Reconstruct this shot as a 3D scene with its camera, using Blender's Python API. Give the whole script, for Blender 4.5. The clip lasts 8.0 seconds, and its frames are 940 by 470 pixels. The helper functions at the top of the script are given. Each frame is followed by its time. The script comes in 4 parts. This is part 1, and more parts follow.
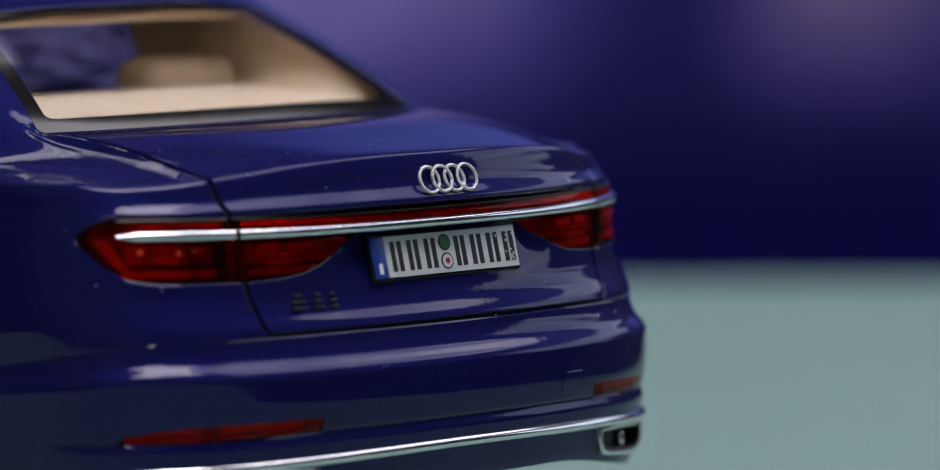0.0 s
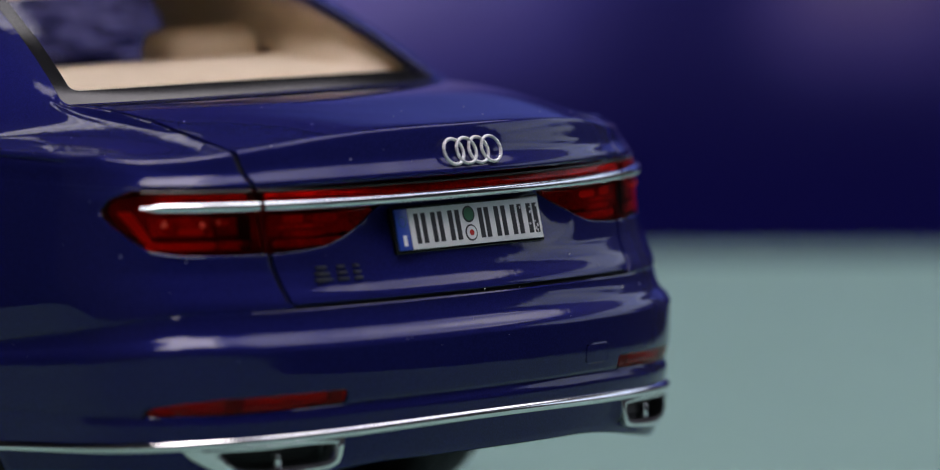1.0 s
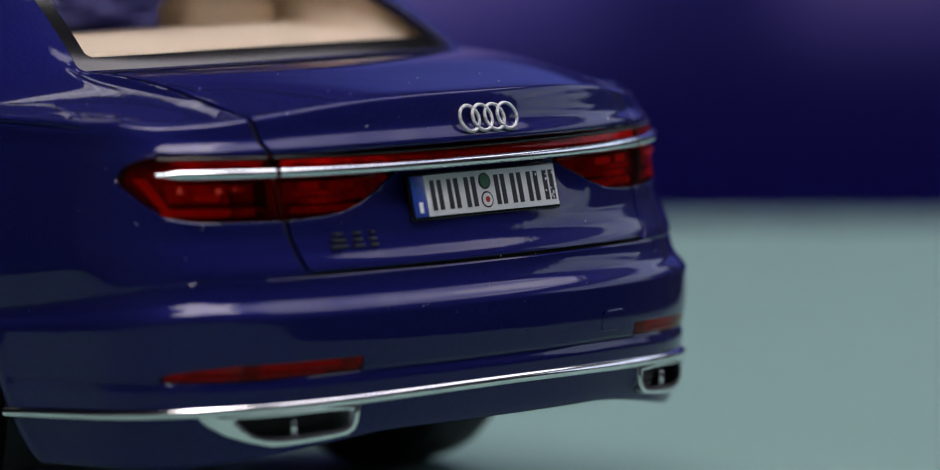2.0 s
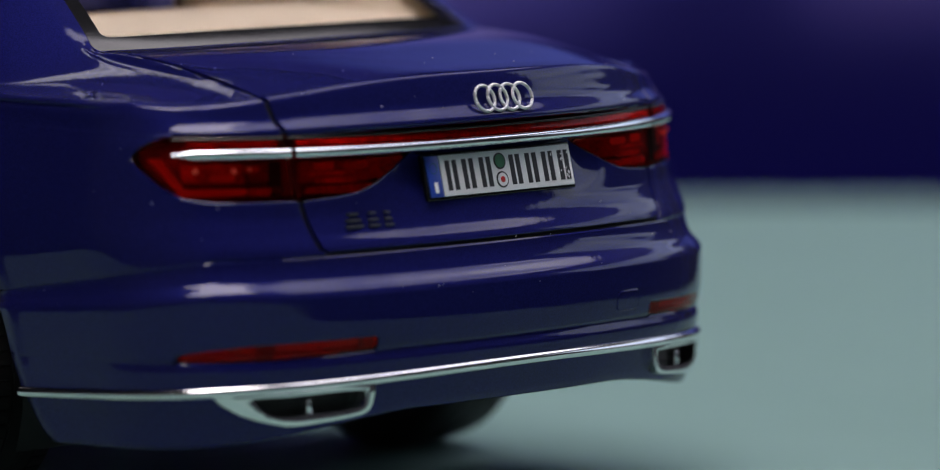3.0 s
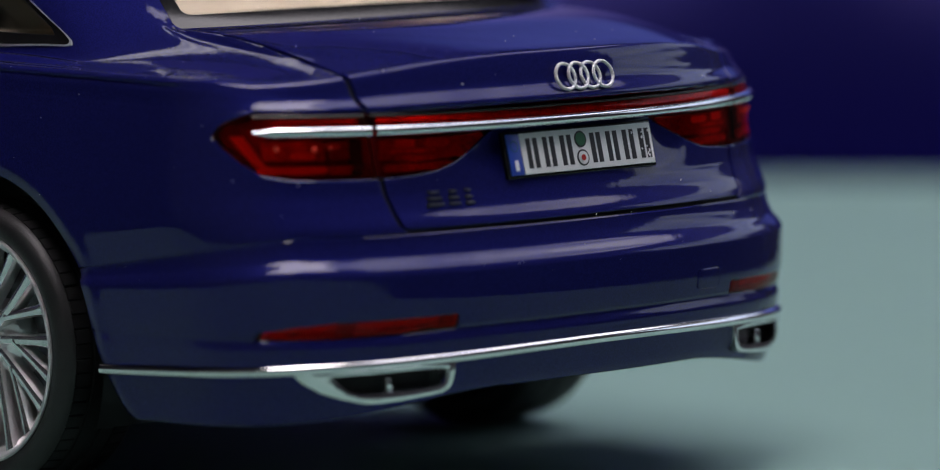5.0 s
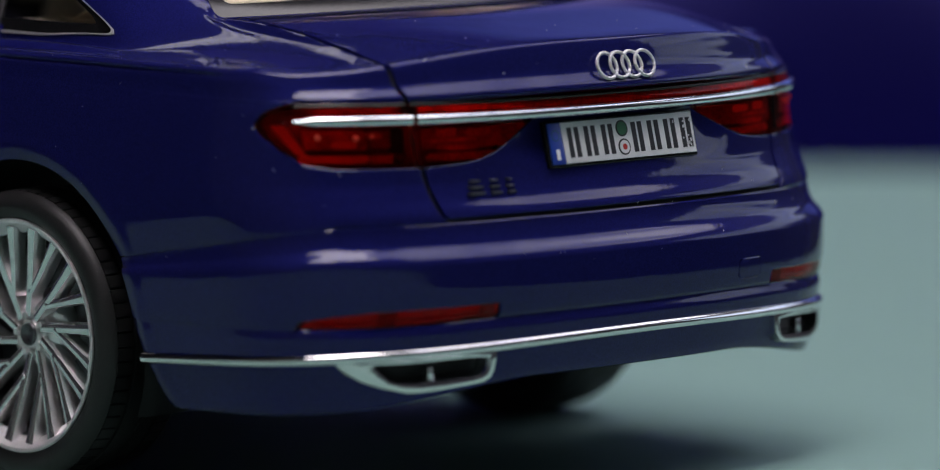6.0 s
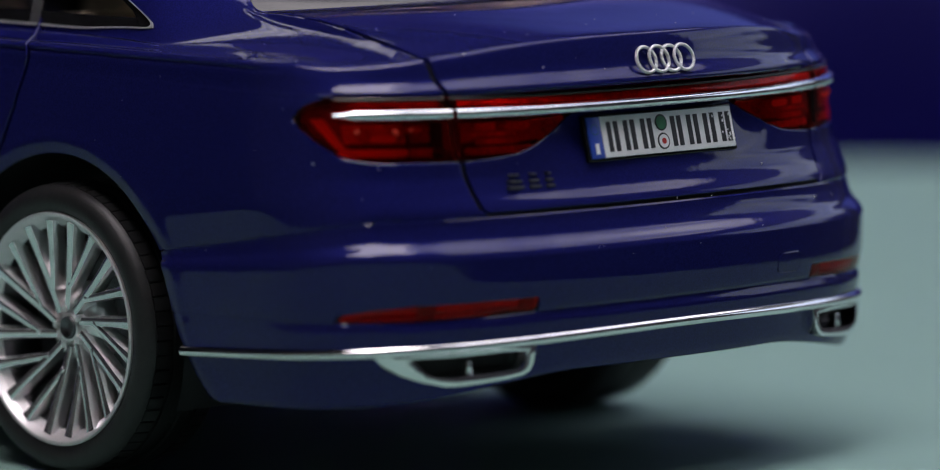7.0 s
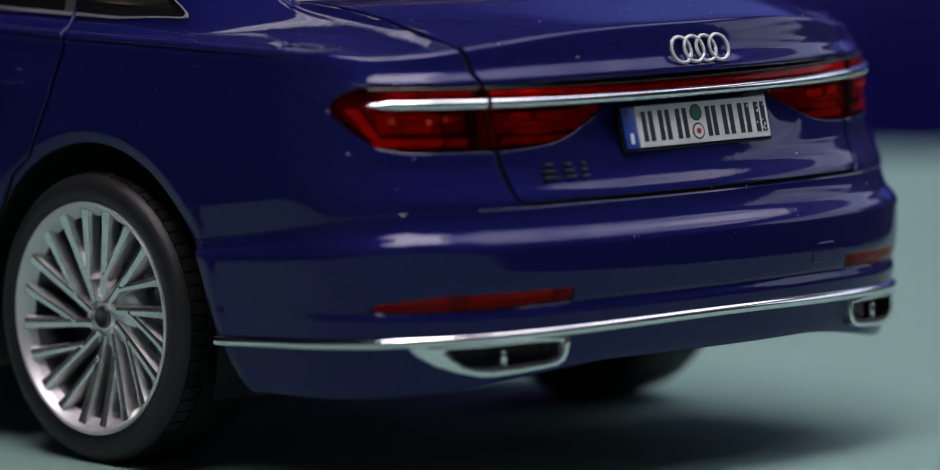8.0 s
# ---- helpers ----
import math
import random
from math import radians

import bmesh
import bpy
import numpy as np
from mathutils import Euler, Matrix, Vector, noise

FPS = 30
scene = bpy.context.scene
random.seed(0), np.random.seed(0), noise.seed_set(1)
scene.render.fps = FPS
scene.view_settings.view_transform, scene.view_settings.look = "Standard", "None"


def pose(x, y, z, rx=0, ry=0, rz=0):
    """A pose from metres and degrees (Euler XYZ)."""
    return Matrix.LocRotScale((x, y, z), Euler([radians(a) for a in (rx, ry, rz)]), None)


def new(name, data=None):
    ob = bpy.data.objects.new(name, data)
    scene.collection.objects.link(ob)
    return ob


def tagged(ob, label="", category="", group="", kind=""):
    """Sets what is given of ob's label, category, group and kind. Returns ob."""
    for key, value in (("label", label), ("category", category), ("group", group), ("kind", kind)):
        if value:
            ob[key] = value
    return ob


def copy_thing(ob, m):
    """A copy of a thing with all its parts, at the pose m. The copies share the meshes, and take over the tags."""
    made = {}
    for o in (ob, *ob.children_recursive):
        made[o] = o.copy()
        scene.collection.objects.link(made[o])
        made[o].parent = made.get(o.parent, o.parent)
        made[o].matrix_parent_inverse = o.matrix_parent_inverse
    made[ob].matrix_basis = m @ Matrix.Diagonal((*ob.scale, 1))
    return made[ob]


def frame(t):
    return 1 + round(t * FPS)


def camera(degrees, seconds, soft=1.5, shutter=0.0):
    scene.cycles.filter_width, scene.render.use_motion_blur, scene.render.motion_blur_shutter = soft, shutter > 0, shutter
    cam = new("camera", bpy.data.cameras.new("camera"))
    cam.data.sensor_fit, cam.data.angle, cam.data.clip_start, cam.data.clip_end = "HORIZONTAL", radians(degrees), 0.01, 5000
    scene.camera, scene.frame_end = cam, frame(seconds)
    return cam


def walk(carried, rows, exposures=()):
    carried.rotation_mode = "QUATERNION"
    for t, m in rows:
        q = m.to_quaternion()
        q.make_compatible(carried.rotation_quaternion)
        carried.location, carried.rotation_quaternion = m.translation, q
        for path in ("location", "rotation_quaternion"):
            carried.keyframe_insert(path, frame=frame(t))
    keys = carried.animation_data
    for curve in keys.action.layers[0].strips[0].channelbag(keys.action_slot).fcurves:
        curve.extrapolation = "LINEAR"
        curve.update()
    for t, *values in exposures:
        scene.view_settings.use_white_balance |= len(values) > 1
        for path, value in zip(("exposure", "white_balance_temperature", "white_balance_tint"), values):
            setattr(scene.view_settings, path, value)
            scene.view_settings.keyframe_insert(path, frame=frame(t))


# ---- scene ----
# Everything on the car is written in metres of the full-size car and scaled to the 1:18 model.
K = 1 / 18
EYE = (-0.52379, -0.50214, 0.11558)
cam = camera(9.976, 8.0, soft=1.08)
TURNS = [  # seconds, yaw, pitch, lean
    (0.0, -46.381, -5.110, 0.05), (0.5, -46.280, -5.281, 0.04), (1.0, -46.121, -5.409, 0.03), (1.5, -46.022, -5.610, 0.02),
    (3.0, -45.787, -5.974, 0.01), (3.5, -45.671, -6.114, 0.02), (4.0, -45.508, -6.211, 0.02), (4.5, -45.263, -6.217, 0.01),
    (5.0, -44.924, -6.208, 0.0), (6.5, -44.290, -6.372, 0.0), (7.0, -44.062, -6.388, -0.02), (7.5, -43.885, -6.427, -0.03),
    (8.0, -43.691, -6.496, -0.02)]
walk(cam, [(t, pose(*EYE, 90 + pitch, lean, yaw)) for t, yaw, pitch, lean in TURNS])
cam.data.dof.use_dof = True
cam.data.dof.focus_distance = 0.733
cam.data.dof.aperture_fstop = 11.0
cam.data.dof.aperture_blades = 0

# ---- light ----
world = bpy.data.worlds.new("world")
scene.world = world
world.use_nodes = True
world.node_tree.nodes["Background"].inputs[0].default_value = (0.55, 0.65, 0.85, 1)
world.node_tree.nodes["Background"].inputs[1].default_value = 0.05


# strengths of the glowing panels added out of view around the car
UP_STRENGTH, BRIGHT_STRENGTH, SIDE_STRENGTH, BACK_STRENGTH, NORTH_STRENGTH = 3.15, 10.6, 1.5, 0.05, 2.8
scene.view_settings.exposure = 0.0


# ---- materials ----
def nodes_of(name):
    m = bpy.data.materials.new(name)
    m.use_nodes = True
    return m, m.node_tree, m.node_tree.nodes["Principled BSDF"]


def set_in(bsdf, **values):
    for key, value in values.items():
        bsdf.inputs[key.replace("_", " ")].default_value = value


def noise_node(tree, scale, detail=3.0, rough=0.5):
    n = tree.nodes.new("ShaderNodeTexNoise")
    n.inputs["Scale"].default_value, n.inputs["Detail"].default_value, n.inputs["Roughness"].default_value = scale, detail, rough
    c = tree.nodes.new("ShaderNodeTexCoord")
    tree.links.new(c.outputs["Object"], n.inputs["Vector"])
    return n


def ramp(tree, source, stops):
    r = tree.nodes.new("ShaderNodeValToRGB")
    tree.links.new(source, r.inputs[0])
    els = r.color_ramp.elements
    while len(els) < len(stops):
        els.new(0.5)
    for e, (p, col) in zip(els, stops):
        e.position, e.color = p, (*col, 1)
    return r


def bump(tree, bsdf, source, strength, distance):
    b = tree.nodes.new("ShaderNodeBump")
    b.inputs["Strength"].default_value, b.inputs["Distance"].default_value = strength, distance
    tree.links.new(source, b.inputs["Height"])
    tree.links.new(b.outputs["Normal"], bsdf.inputs["Normal"])


def surface(name, dark, light, scale, roughness, metallic=0.0, relief=0.0, rough_var=0.08, **more):
    """Two colours mixed by grain at two scales, with varying gloss and a fine relief."""
    m, tree, b = nodes_of(name)
    set_in(b, Metallic=metallic, Roughness=roughness, **more)
    big, fine = noise_node(tree, scale), noise_node(tree, scale * 9, 4.0, 0.6)
    mix = tree.nodes.new("ShaderNodeMath")
    mix.operation = "MULTIPLY_ADD"
    mix.inputs[1].default_value = 0.5
    half = tree.nodes.new("ShaderNodeMath")
    half.operation = "MULTIPLY"
    half.inputs[1].default_value = 0.5
    tree.links.new(fine.outputs["Fac"], half.inputs[0])
    tree.links.new(big.outputs["Fac"], mix.inputs[0])
    tree.links.new(half.outputs[0], mix.inputs[2])
    tree.links.new(ramp(tree, mix.outputs[0], [(0.35, dark), (0.65, light)]).outputs[0], b.inputs["Base Color"])
    if rough_var:
        v = tree.nodes.new("ShaderNodeMapRange")
        v.inputs[3].default_value, v.inputs[4].default_value = max(0.0, roughness - rough_var), roughness + rough_var
        tree.links.new(fine.outputs["Fac"], v.inputs[0])
        tree.links.new(v.outputs[0], b.inputs["Roughness"])
    if relief:
        bump(tree, b, fine.outputs["Fac"], 0.5, relief)
    return m


PAINT, ptree, pb = nodes_of("blue_metallic_lacquer")
set_in(pb, Metallic=0.25, Roughness=0.45, Specular_IOR_Level=0.0, Coat_Weight=1.0, Coat_Roughness=0.025, Coat_IOR=1.375)
flake = noise_node(ptree, 5200.0, 1.0)
ptree.links.new(ramp(ptree, flake.outputs["Fac"], [(0.35, (0.0072, 0.0083, 0.076)), (0.70, (0.0122, 0.0138, 0.120))]).outputs[0], pb.inputs["Base Color"])
ripple = noise_node(ptree, 210.0, 3.0, 0.6)
wave = ptree.nodes.new("ShaderNodeBump")
wave.inputs["Strength"].default_value, wave.inputs["Distance"].default_value = 0.10, 0.0003
ptree.links.new(ripple.outputs["Fac"], wave.inputs["Height"])
ptree.links.new(wave.outputs["Normal"], pb.inputs["Coat Normal"])
INNER = surface("black_plastic", (0.006, 0.006, 0.007), (0.012, 0.012, 0.013), 200, 0.6)
BLACK = surface("black_satin_plastic", (0.010, 0.010, 0.011), (0.018, 0.018, 0.019), 300, 0.4)
GLOSSBLACK = surface("black_gloss", (0.006, 0.006, 0.007), (0.010, 0.010, 0.011), 200, 0.12, rough_var=0.03)
CHROME = surface("chrome_plating", (0.78, 0.79, 0.80), (0.86, 0.87, 0.88), 250, 0.12, 1.0, rough_var=0.06)
SILVER = surface("silver_wheel_lacquer", (0.80, 0.80, 0.81), (0.86, 0.86, 0.87), 90, 0.15, 0.93, rough_var=0.03)
# faint pink stands in for warm light on spoke flanks, hub and bolts
CAST = surface("cast_silver_lacquer", (0.86, 0.83, 0.84), (0.94, 0.91, 0.92), 60, 0.28, 0.86, rough_var=0.0)
RIMCOAT = surface("silver_rim_lacquer", (0.74, 0.72, 0.73), (0.82, 0.80, 0.81), 120, 0.48, 0.7, rough_var=0.05)
RUBBER = surface("tyre_rubber", (0.010, 0.010, 0.0105), (0.017, 0.017, 0.0175), 400, 0.42, relief=0.0001, Specular_IOR_Level=0.45)
CREAM = surface("cream_upholstery", (0.74, 0.62, 0.46), (0.84, 0.72, 0.56), 300, 0.6, relief=0.0001)
WHITE = surface("plate_white", (0.82, 0.82, 0.82), (0.88, 0.88, 0.88), 300, 0.35)
INK = surface("plate_black_ink", (0.010, 0.010, 0.012), (0.02, 0.02, 0.022), 300, 0.4)
PLATE_BLUE = surface("plate_blue", (0.015, 0.05, 0.32), (0.02, 0.06, 0.38), 300, 0.35)
# reds from dim to bright paint the lamp's uneven reflected light into its guides
DIMGUIDE = surface("dim_red_light_guide", (0.30, 0.008, 0.004), (1.0, 0.045, 0.020), 260, 0.3, relief=0.0004)
GUIDE = surface("red_light_guide", (1.0, 0.045, 0.020), (1.0, 0.16, 0.08), 300, 0.35, relief=0.0002)
RED_GLINT = surface("painted_red_glint", (1.0, 0.05, 0.03), (1.0, 0.11, 0.07), 260, 0.6, Specular_IOR_Level=0.05)
DEEPGUIDE = surface("deep_red_light_guide", (0.12, 0.003, 0.003), (0.55, 0.012, 0.009), 220, 0.3)
LENSEDGE = surface("dark_lens_edge", (0.045, 0.036, 0.034), (0.075, 0.062, 0.058), 300, 0.2, 0.6, rough_var=0.06)
REDIN = surface("red_reflector", (0.46, 0.016, 0.012), (0.66, 0.032, 0.022), 260, 0.3, 0.0)
BADGE = surface("badge_silver", (0.70, 0.70, 0.71), (0.80, 0.80, 0.81), 300, 0.35, 0.35)
DARKRED = surface("dark_red_housing", (0.14, 0.003, 0.004), (0.30, 0.007, 0.008), 300, 0.4)
GREEN = surface("seal_green", (0.01, 0.10, 0.04), (0.02, 0.16, 0.06), 500, 0.4)


def clear(name, colour, roughness=0.02, ior=1.5):
    """A thin clear sheet: light goes straight through, tinted, under a gloss."""
    m = bpy.data.materials.new(name)
    m.use_nodes = True
    tree = m.node_tree
    tree.nodes.clear()
    out, tr, gl, mx, fr = (tree.nodes.new("ShaderNode" + k) for k in ("OutputMaterial", "BsdfTransparent", "BsdfGlossy", "MixShader", "Fresnel"))
    tr.inputs[0].default_value = (*colour, 1)
    gl.inputs["Roughness"].default_value = roughness
    fr.inputs[0].default_value = ior
    tree.links.new(fr.outputs[0], mx.inputs[0])
    tree.links.new(tr.outputs[0], mx.inputs[1])
    tree.links.new(gl.outputs[0], mx.inputs[2])
    tree.links.new(mx.outputs[0], out.inputs[0])
    return m


GLASS = clear("window_glass", (0.95, 0.96, 0.96), 0.02, 1.45)
REDLENS = clear("red_lens", (1.0, 0.24, 0.18), 0.03, 1.20)
# violet streaks coloured in, standing for the haze seen through the far-side window
PAINTED_HAZE = clear("painted_haze_window", (0.55, 0.55, 0.75), 0.05, 1.45)
ztree = PAINTED_HAZE.node_tree
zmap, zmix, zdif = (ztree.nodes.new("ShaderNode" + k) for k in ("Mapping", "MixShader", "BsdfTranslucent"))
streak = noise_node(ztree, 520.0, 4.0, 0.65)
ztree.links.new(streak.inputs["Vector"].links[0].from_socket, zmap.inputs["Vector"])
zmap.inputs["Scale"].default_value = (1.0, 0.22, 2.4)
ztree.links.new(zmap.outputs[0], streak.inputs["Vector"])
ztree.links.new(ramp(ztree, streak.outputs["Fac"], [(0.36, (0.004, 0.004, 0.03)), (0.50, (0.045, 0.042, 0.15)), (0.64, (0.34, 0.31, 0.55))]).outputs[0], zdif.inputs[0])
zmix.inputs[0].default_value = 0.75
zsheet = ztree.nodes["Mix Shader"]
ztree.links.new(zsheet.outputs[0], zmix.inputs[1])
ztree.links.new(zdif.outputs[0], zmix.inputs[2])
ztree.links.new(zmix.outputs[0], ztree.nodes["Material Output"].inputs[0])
TABLE = surface("teal_table_paint", (0.190, 0.308, 0.274), (0.206, 0.330, 0.294), 14, 0.7, relief=0.00002, Specular_IOR_Level=0.08)


def cloud_glow(name, colours, scale, strength, stretch=(1, 1, 1)):
    """A glowing panel added out of view: soft clouds between two or more tones."""
    m = bpy.data.materials.new(name)
    m.use_nodes = True
    tree = m.node_tree
    tree.nodes.clear()
    out, em, mp = (tree.nodes.new("ShaderNode" + k) for k in ("OutputMaterial", "Emission", "Mapping"))
    n = noise_node(tree, scale, 4.0, 0.55)
    tree.links.new(n.inputs["Vector"].links[0].from_socket, mp.inputs["Vector"])
    mp.inputs["Scale"].default_value = stretch
    tree.links.new(mp.outputs[0], n.inputs["Vector"])
    tree.links.new(ramp(tree, n.outputs["Fac"], colours).outputs[0], em.inputs[0])
    em.inputs[1].default_value = strength
    tree.links.new(em.outputs[0], out.inputs[0])
    return m


GLOW_UP = cloud_glow("ceiling_glow", [(0.38, (0.42, 0.40, 0.55)), (0.60, (1.0, 0.94, 1.0))], 1.1, UP_STRENGTH)
GLOW_BRIGHT = cloud_glow("near_glow", [(0.36, (0.86, 0.77, 0.83)), (0.62, (1.0, 0.91, 0.95))], 1.6, BRIGHT_STRENGTH)
GLOW_NORTH = cloud_glow("far_glow", [(0.38, (0.25, 0.25, 0.33)), (0.62, (1.0, 0.95, 0.97))], 4.0, NORTH_STRENGTH)
SKY_SIDE = cloud_glow("sky_and_trees", [(0.33, (0.05, 0.055, 0.08)), (0.40, (0.46, 0.53, 0.80)), (0.66, (0.86, 0.93, 1.0))], 1.6, SIDE_STRENGTH, (1, 0.5, 2.0))
GLOW_BACK = cloud_glow("west_glow", [(0.36, (0.80, 0.80, 0.86)), (0.62, (1.0, 0.96, 0.94))], 0.9, BACK_STRENGTH)
# the added west panel is brightest straight west and darkens softly to both sides, hiding its edges in reflections
htree = GLOW_BACK.node_tree
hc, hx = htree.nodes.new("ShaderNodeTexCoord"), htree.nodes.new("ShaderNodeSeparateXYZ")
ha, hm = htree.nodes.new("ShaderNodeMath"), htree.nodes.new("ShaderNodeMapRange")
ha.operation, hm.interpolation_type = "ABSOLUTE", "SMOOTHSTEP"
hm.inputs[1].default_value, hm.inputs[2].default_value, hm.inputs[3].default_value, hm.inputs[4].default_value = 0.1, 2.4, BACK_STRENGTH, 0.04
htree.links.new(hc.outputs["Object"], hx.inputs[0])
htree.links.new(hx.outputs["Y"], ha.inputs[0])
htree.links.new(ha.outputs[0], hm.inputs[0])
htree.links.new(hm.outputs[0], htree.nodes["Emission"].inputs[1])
WALLS = surface("room_plaster", (0.045, 0.045, 0.055), (0.06, 0.06, 0.07), 3, 0.8)
FLOORM = surface("room_floor", (0.10, 0.085, 0.075), (0.15, 0.13, 0.11), 4, 0.5)


# ---- mesh helpers ----
def link(name, verts, faces, material, parent=None, label="", smooth=True, scale=K):
    me = bpy.data.meshes.new(name)
    me.from_pydata([tuple(float(c) * scale for c in v[:3]) for v in verts], [], [tuple(int(i) for i in f) for f in faces])
    me.materials.append(material)
    if smooth:
        me.polygons.foreach_set("use_smooth", [True] * len(me.polygons))
    me.update()
    ob = new(name, me)
    if parent:
        ob.parent = parent
    if label:
        ob["label"] = label
    return ob


def part(name, bm, material, parent=None, label="", smooth=True, scale=K):
    """Links a bmesh as one mesh object under a thing or a part."""
    bmesh.ops.recalc_face_normals(bm, faces=bm.faces)
    if scale != 1:
        bmesh.ops.scale(bm, vec=(scale,) * 3, verts=bm.verts)
    me = bpy.data.meshes.new(name)
    bm.to_mesh(me)
    bm.free()
    me.materials.append(material)
    if smooth:
        me.polygons.foreach_set("use_smooth", [True] * len(me.polygons))
        me.set_sharp_from_angle(angle=radians(38))
    ob = new(name, me)
    if parent:
        ob.parent = parent
    if label:
        ob["label"] = label
    return ob


def box(bm, lo, hi, bevel=0.0, m=None):
    verts = bmesh.ops.create_cube(bm, size=1)["verts"]
    c = [(a + b) / 2 for a, b in zip(lo, hi)]
    s = [abs(b - a) for a, b in zip(lo, hi)]
    for v in verts:
        v.co = Vector([c[i] + v.co[i] * s[i] for i in range(3)])
    if bevel:
        edges = list({e for v in verts for e in v.link_edges})
        verts = bmesh.ops.bevel(bm, geom=edges, offset=bevel, segments=3, affect="EDGES", profile=0.5)["verts"]
    if m is not None:
        bmesh.ops.transform(bm, matrix=m, verts=verts)
    return verts


def pchip(keys, sub):
    """Keeps flat runs flat and folds crisp between rows of keys."""
    keys = np.asarray(keys, float)
    n = len(keys)
    h = np.maximum(np.linalg.norm(np.diff(keys[:, :2], axis=0), axis=1), 1e-4)[:, None]
    d = np.diff(keys, axis=0) / h
    m = np.zeros_like(keys)
    m[0], m[-1] = d[0], d[-1]
    for i in range(1, n - 1):
        w1, w2 = 2 * h[i] + h[i - 1], h[i] + 2 * h[i - 1]
        same = d[i - 1] * d[i] > 0
        den = np.where(same, w1 / np.where(d[i - 1] == 0, 1, d[i - 1]) + w2 / np.where(d[i] == 0, 1, d[i]), 1)
        m[i] = np.where(same, (w1 + w2) / den, 0)
    rows, at = [], []
    for i in range(n - 1):
        for s in range(sub):
            t = s / sub
            a, b = 2 * t**3 - 3 * t**2 + 1, t**3 - 2 * t**2 + t
            c, e = -2 * t**3 + 3 * t**2, t**3 - t**2
            rows.append(a * keys[i] + b * h[i] * m[i] + c * keys[i + 1] + e * h[i] * m[i + 1])
            at.append(i + t)
    rows.append(keys[-1])
    at.append(n - 1.0)
    return np.array(rows), np.array(at)


def smooth(x, a, b):
    t = np.clip((np.asarray(x, float) - a) / (b - a), 0, 1)
    return t * t * (3 - 2 * t)


def clip(V, F, field):
    """The part of a mesh where field(V) > 0, cut cleanly along its zero line."""
    f = field(V)
    inside = f > 0
    verts, out, cache = [tuple(v) for v in V], [], {}
    n_in = [sum(1 for i in q if inside[i]) for q in F]
    for q, n in zip(F, n_in):
        if n == len(q):
            out.append(tuple(q))
        elif n:
            poly = []
            for a, b in zip(q, tuple(q[1:]) + (q[0],)):
                if inside[a]:
                    poly.append(a)
                if inside[a] != inside[b]:
                    k = (min(a, b), max(a, b))
                    if k not in cache:
                        t = f[k[0]] / (f[k[0]] - f[k[1]])
                        cache[k] = len(verts)
                        verts.append(tuple(np.asarray(V[k[0]]) * (1 - t) + np.asarray(V[k[1]]) * t))
                    poly.append(cache[k])
            if len(poly) > 2:
                out.append(tuple(poly))
    used = sorted({i for q in out for i in q})
    new_index = {i: j for j, i in enumerate(used)}
    return np.array([verts[i] for i in used]).reshape(-1, V.shape[1]), [tuple(new_index[i] for i in q) for q in out]


def normals(V, F):
    N = np.zeros((len(V), 3))
    P = V[:, :3]
    for q in F:
        n = np.cross(P[q[1]] - P[q[0]], P[q[2]] - P[q[0]])
        if len(q) > 3:
            n = n + np.cross(P[q[2]] - P[q[0]], P[q[3]] - P[q[0]])
        for i in q:
            N[i] += n
    return N / np.maximum(np.linalg.norm(N, axis=1), 1e-12)[:, None]


def rim_edges(F):
    seen = {}
    for q in F:
        for a, b in zip(q, tuple(q[1:]) + (q[0],)):
            k = (min(a, b), max(a, b))
            seen[k] = None if k in seen else (a, b)
    return [e for e in seen.values() if e]


def whole(V, F):
    """Drops slivers: keeps the pieces that hold a tenth of the faces or more."""
    up = list(range(len(V)))

    def top(i):
        while up[i] != i:
            up[i] = up[up[i]]
            i = up[i]
        return i

    for q in F:
        for i in q[1:]:
            up[top(i)] = top(q[0])
    count = {}
    for q in F:
        count[top(q[0])] = count.get(top(q[0]), 0) + 1
    F = [q for q in F if count[top(q[0])] > 0.1 * len(F)]
    used = sorted({i for q in F for i in q})
    index = {i: j for j, i in enumerate(used)}
    return V[used], [tuple(index[i] for i in q) for q in F]


def panel(name, V, F, material, parent, depth=0.012, lift=0.0, label="", chamfer=0.0):
    """A sheet of the body as a part with turned-in edges, chamfered where asked."""
    V, F = whole(V, F)
    N = normals(V, F)
    P = V[:, :3] + N * lift
    edges = rim_edges(F)
    rim = sorted({i for e in edges for i in e})
    out = {i: np.zeros(3) for i in rim}
    for a, b in edges:
        side = np.cross(P[b] - P[a], N[a] + N[b])
        side /= max(np.linalg.norm(side), 1e-9)
        out[a], out[b] = out[a] + side, out[b] + side
    verts, faces = [tuple(p) for p in P], [tuple(q) for q in F]
    steps = [(chamfer, 0.6 * chamfer), (chamfer, depth)] if chamfer else [(0, depth)]
    rings = [{i: i for i in rim}]
    for push, d in steps:
        idx = {}
        for i in rim:
            o = out[i] / max(np.linalg.norm(out[i]), 1e-9)
            idx[i] = len(verts)
            verts.append(tuple(P[i] + o * push - N[i] * d))
        rings.append(idx)
    for r0, r1 in zip(rings, rings[1:]):
        for a, b in edges:
            faces.append((r0[b], r0[a], r1[a], r1[b]))
    ob = link(name, verts, faces, material, parent, label)
    ob.data.set_sharp_from_angle(angle=radians(27))
    return ob


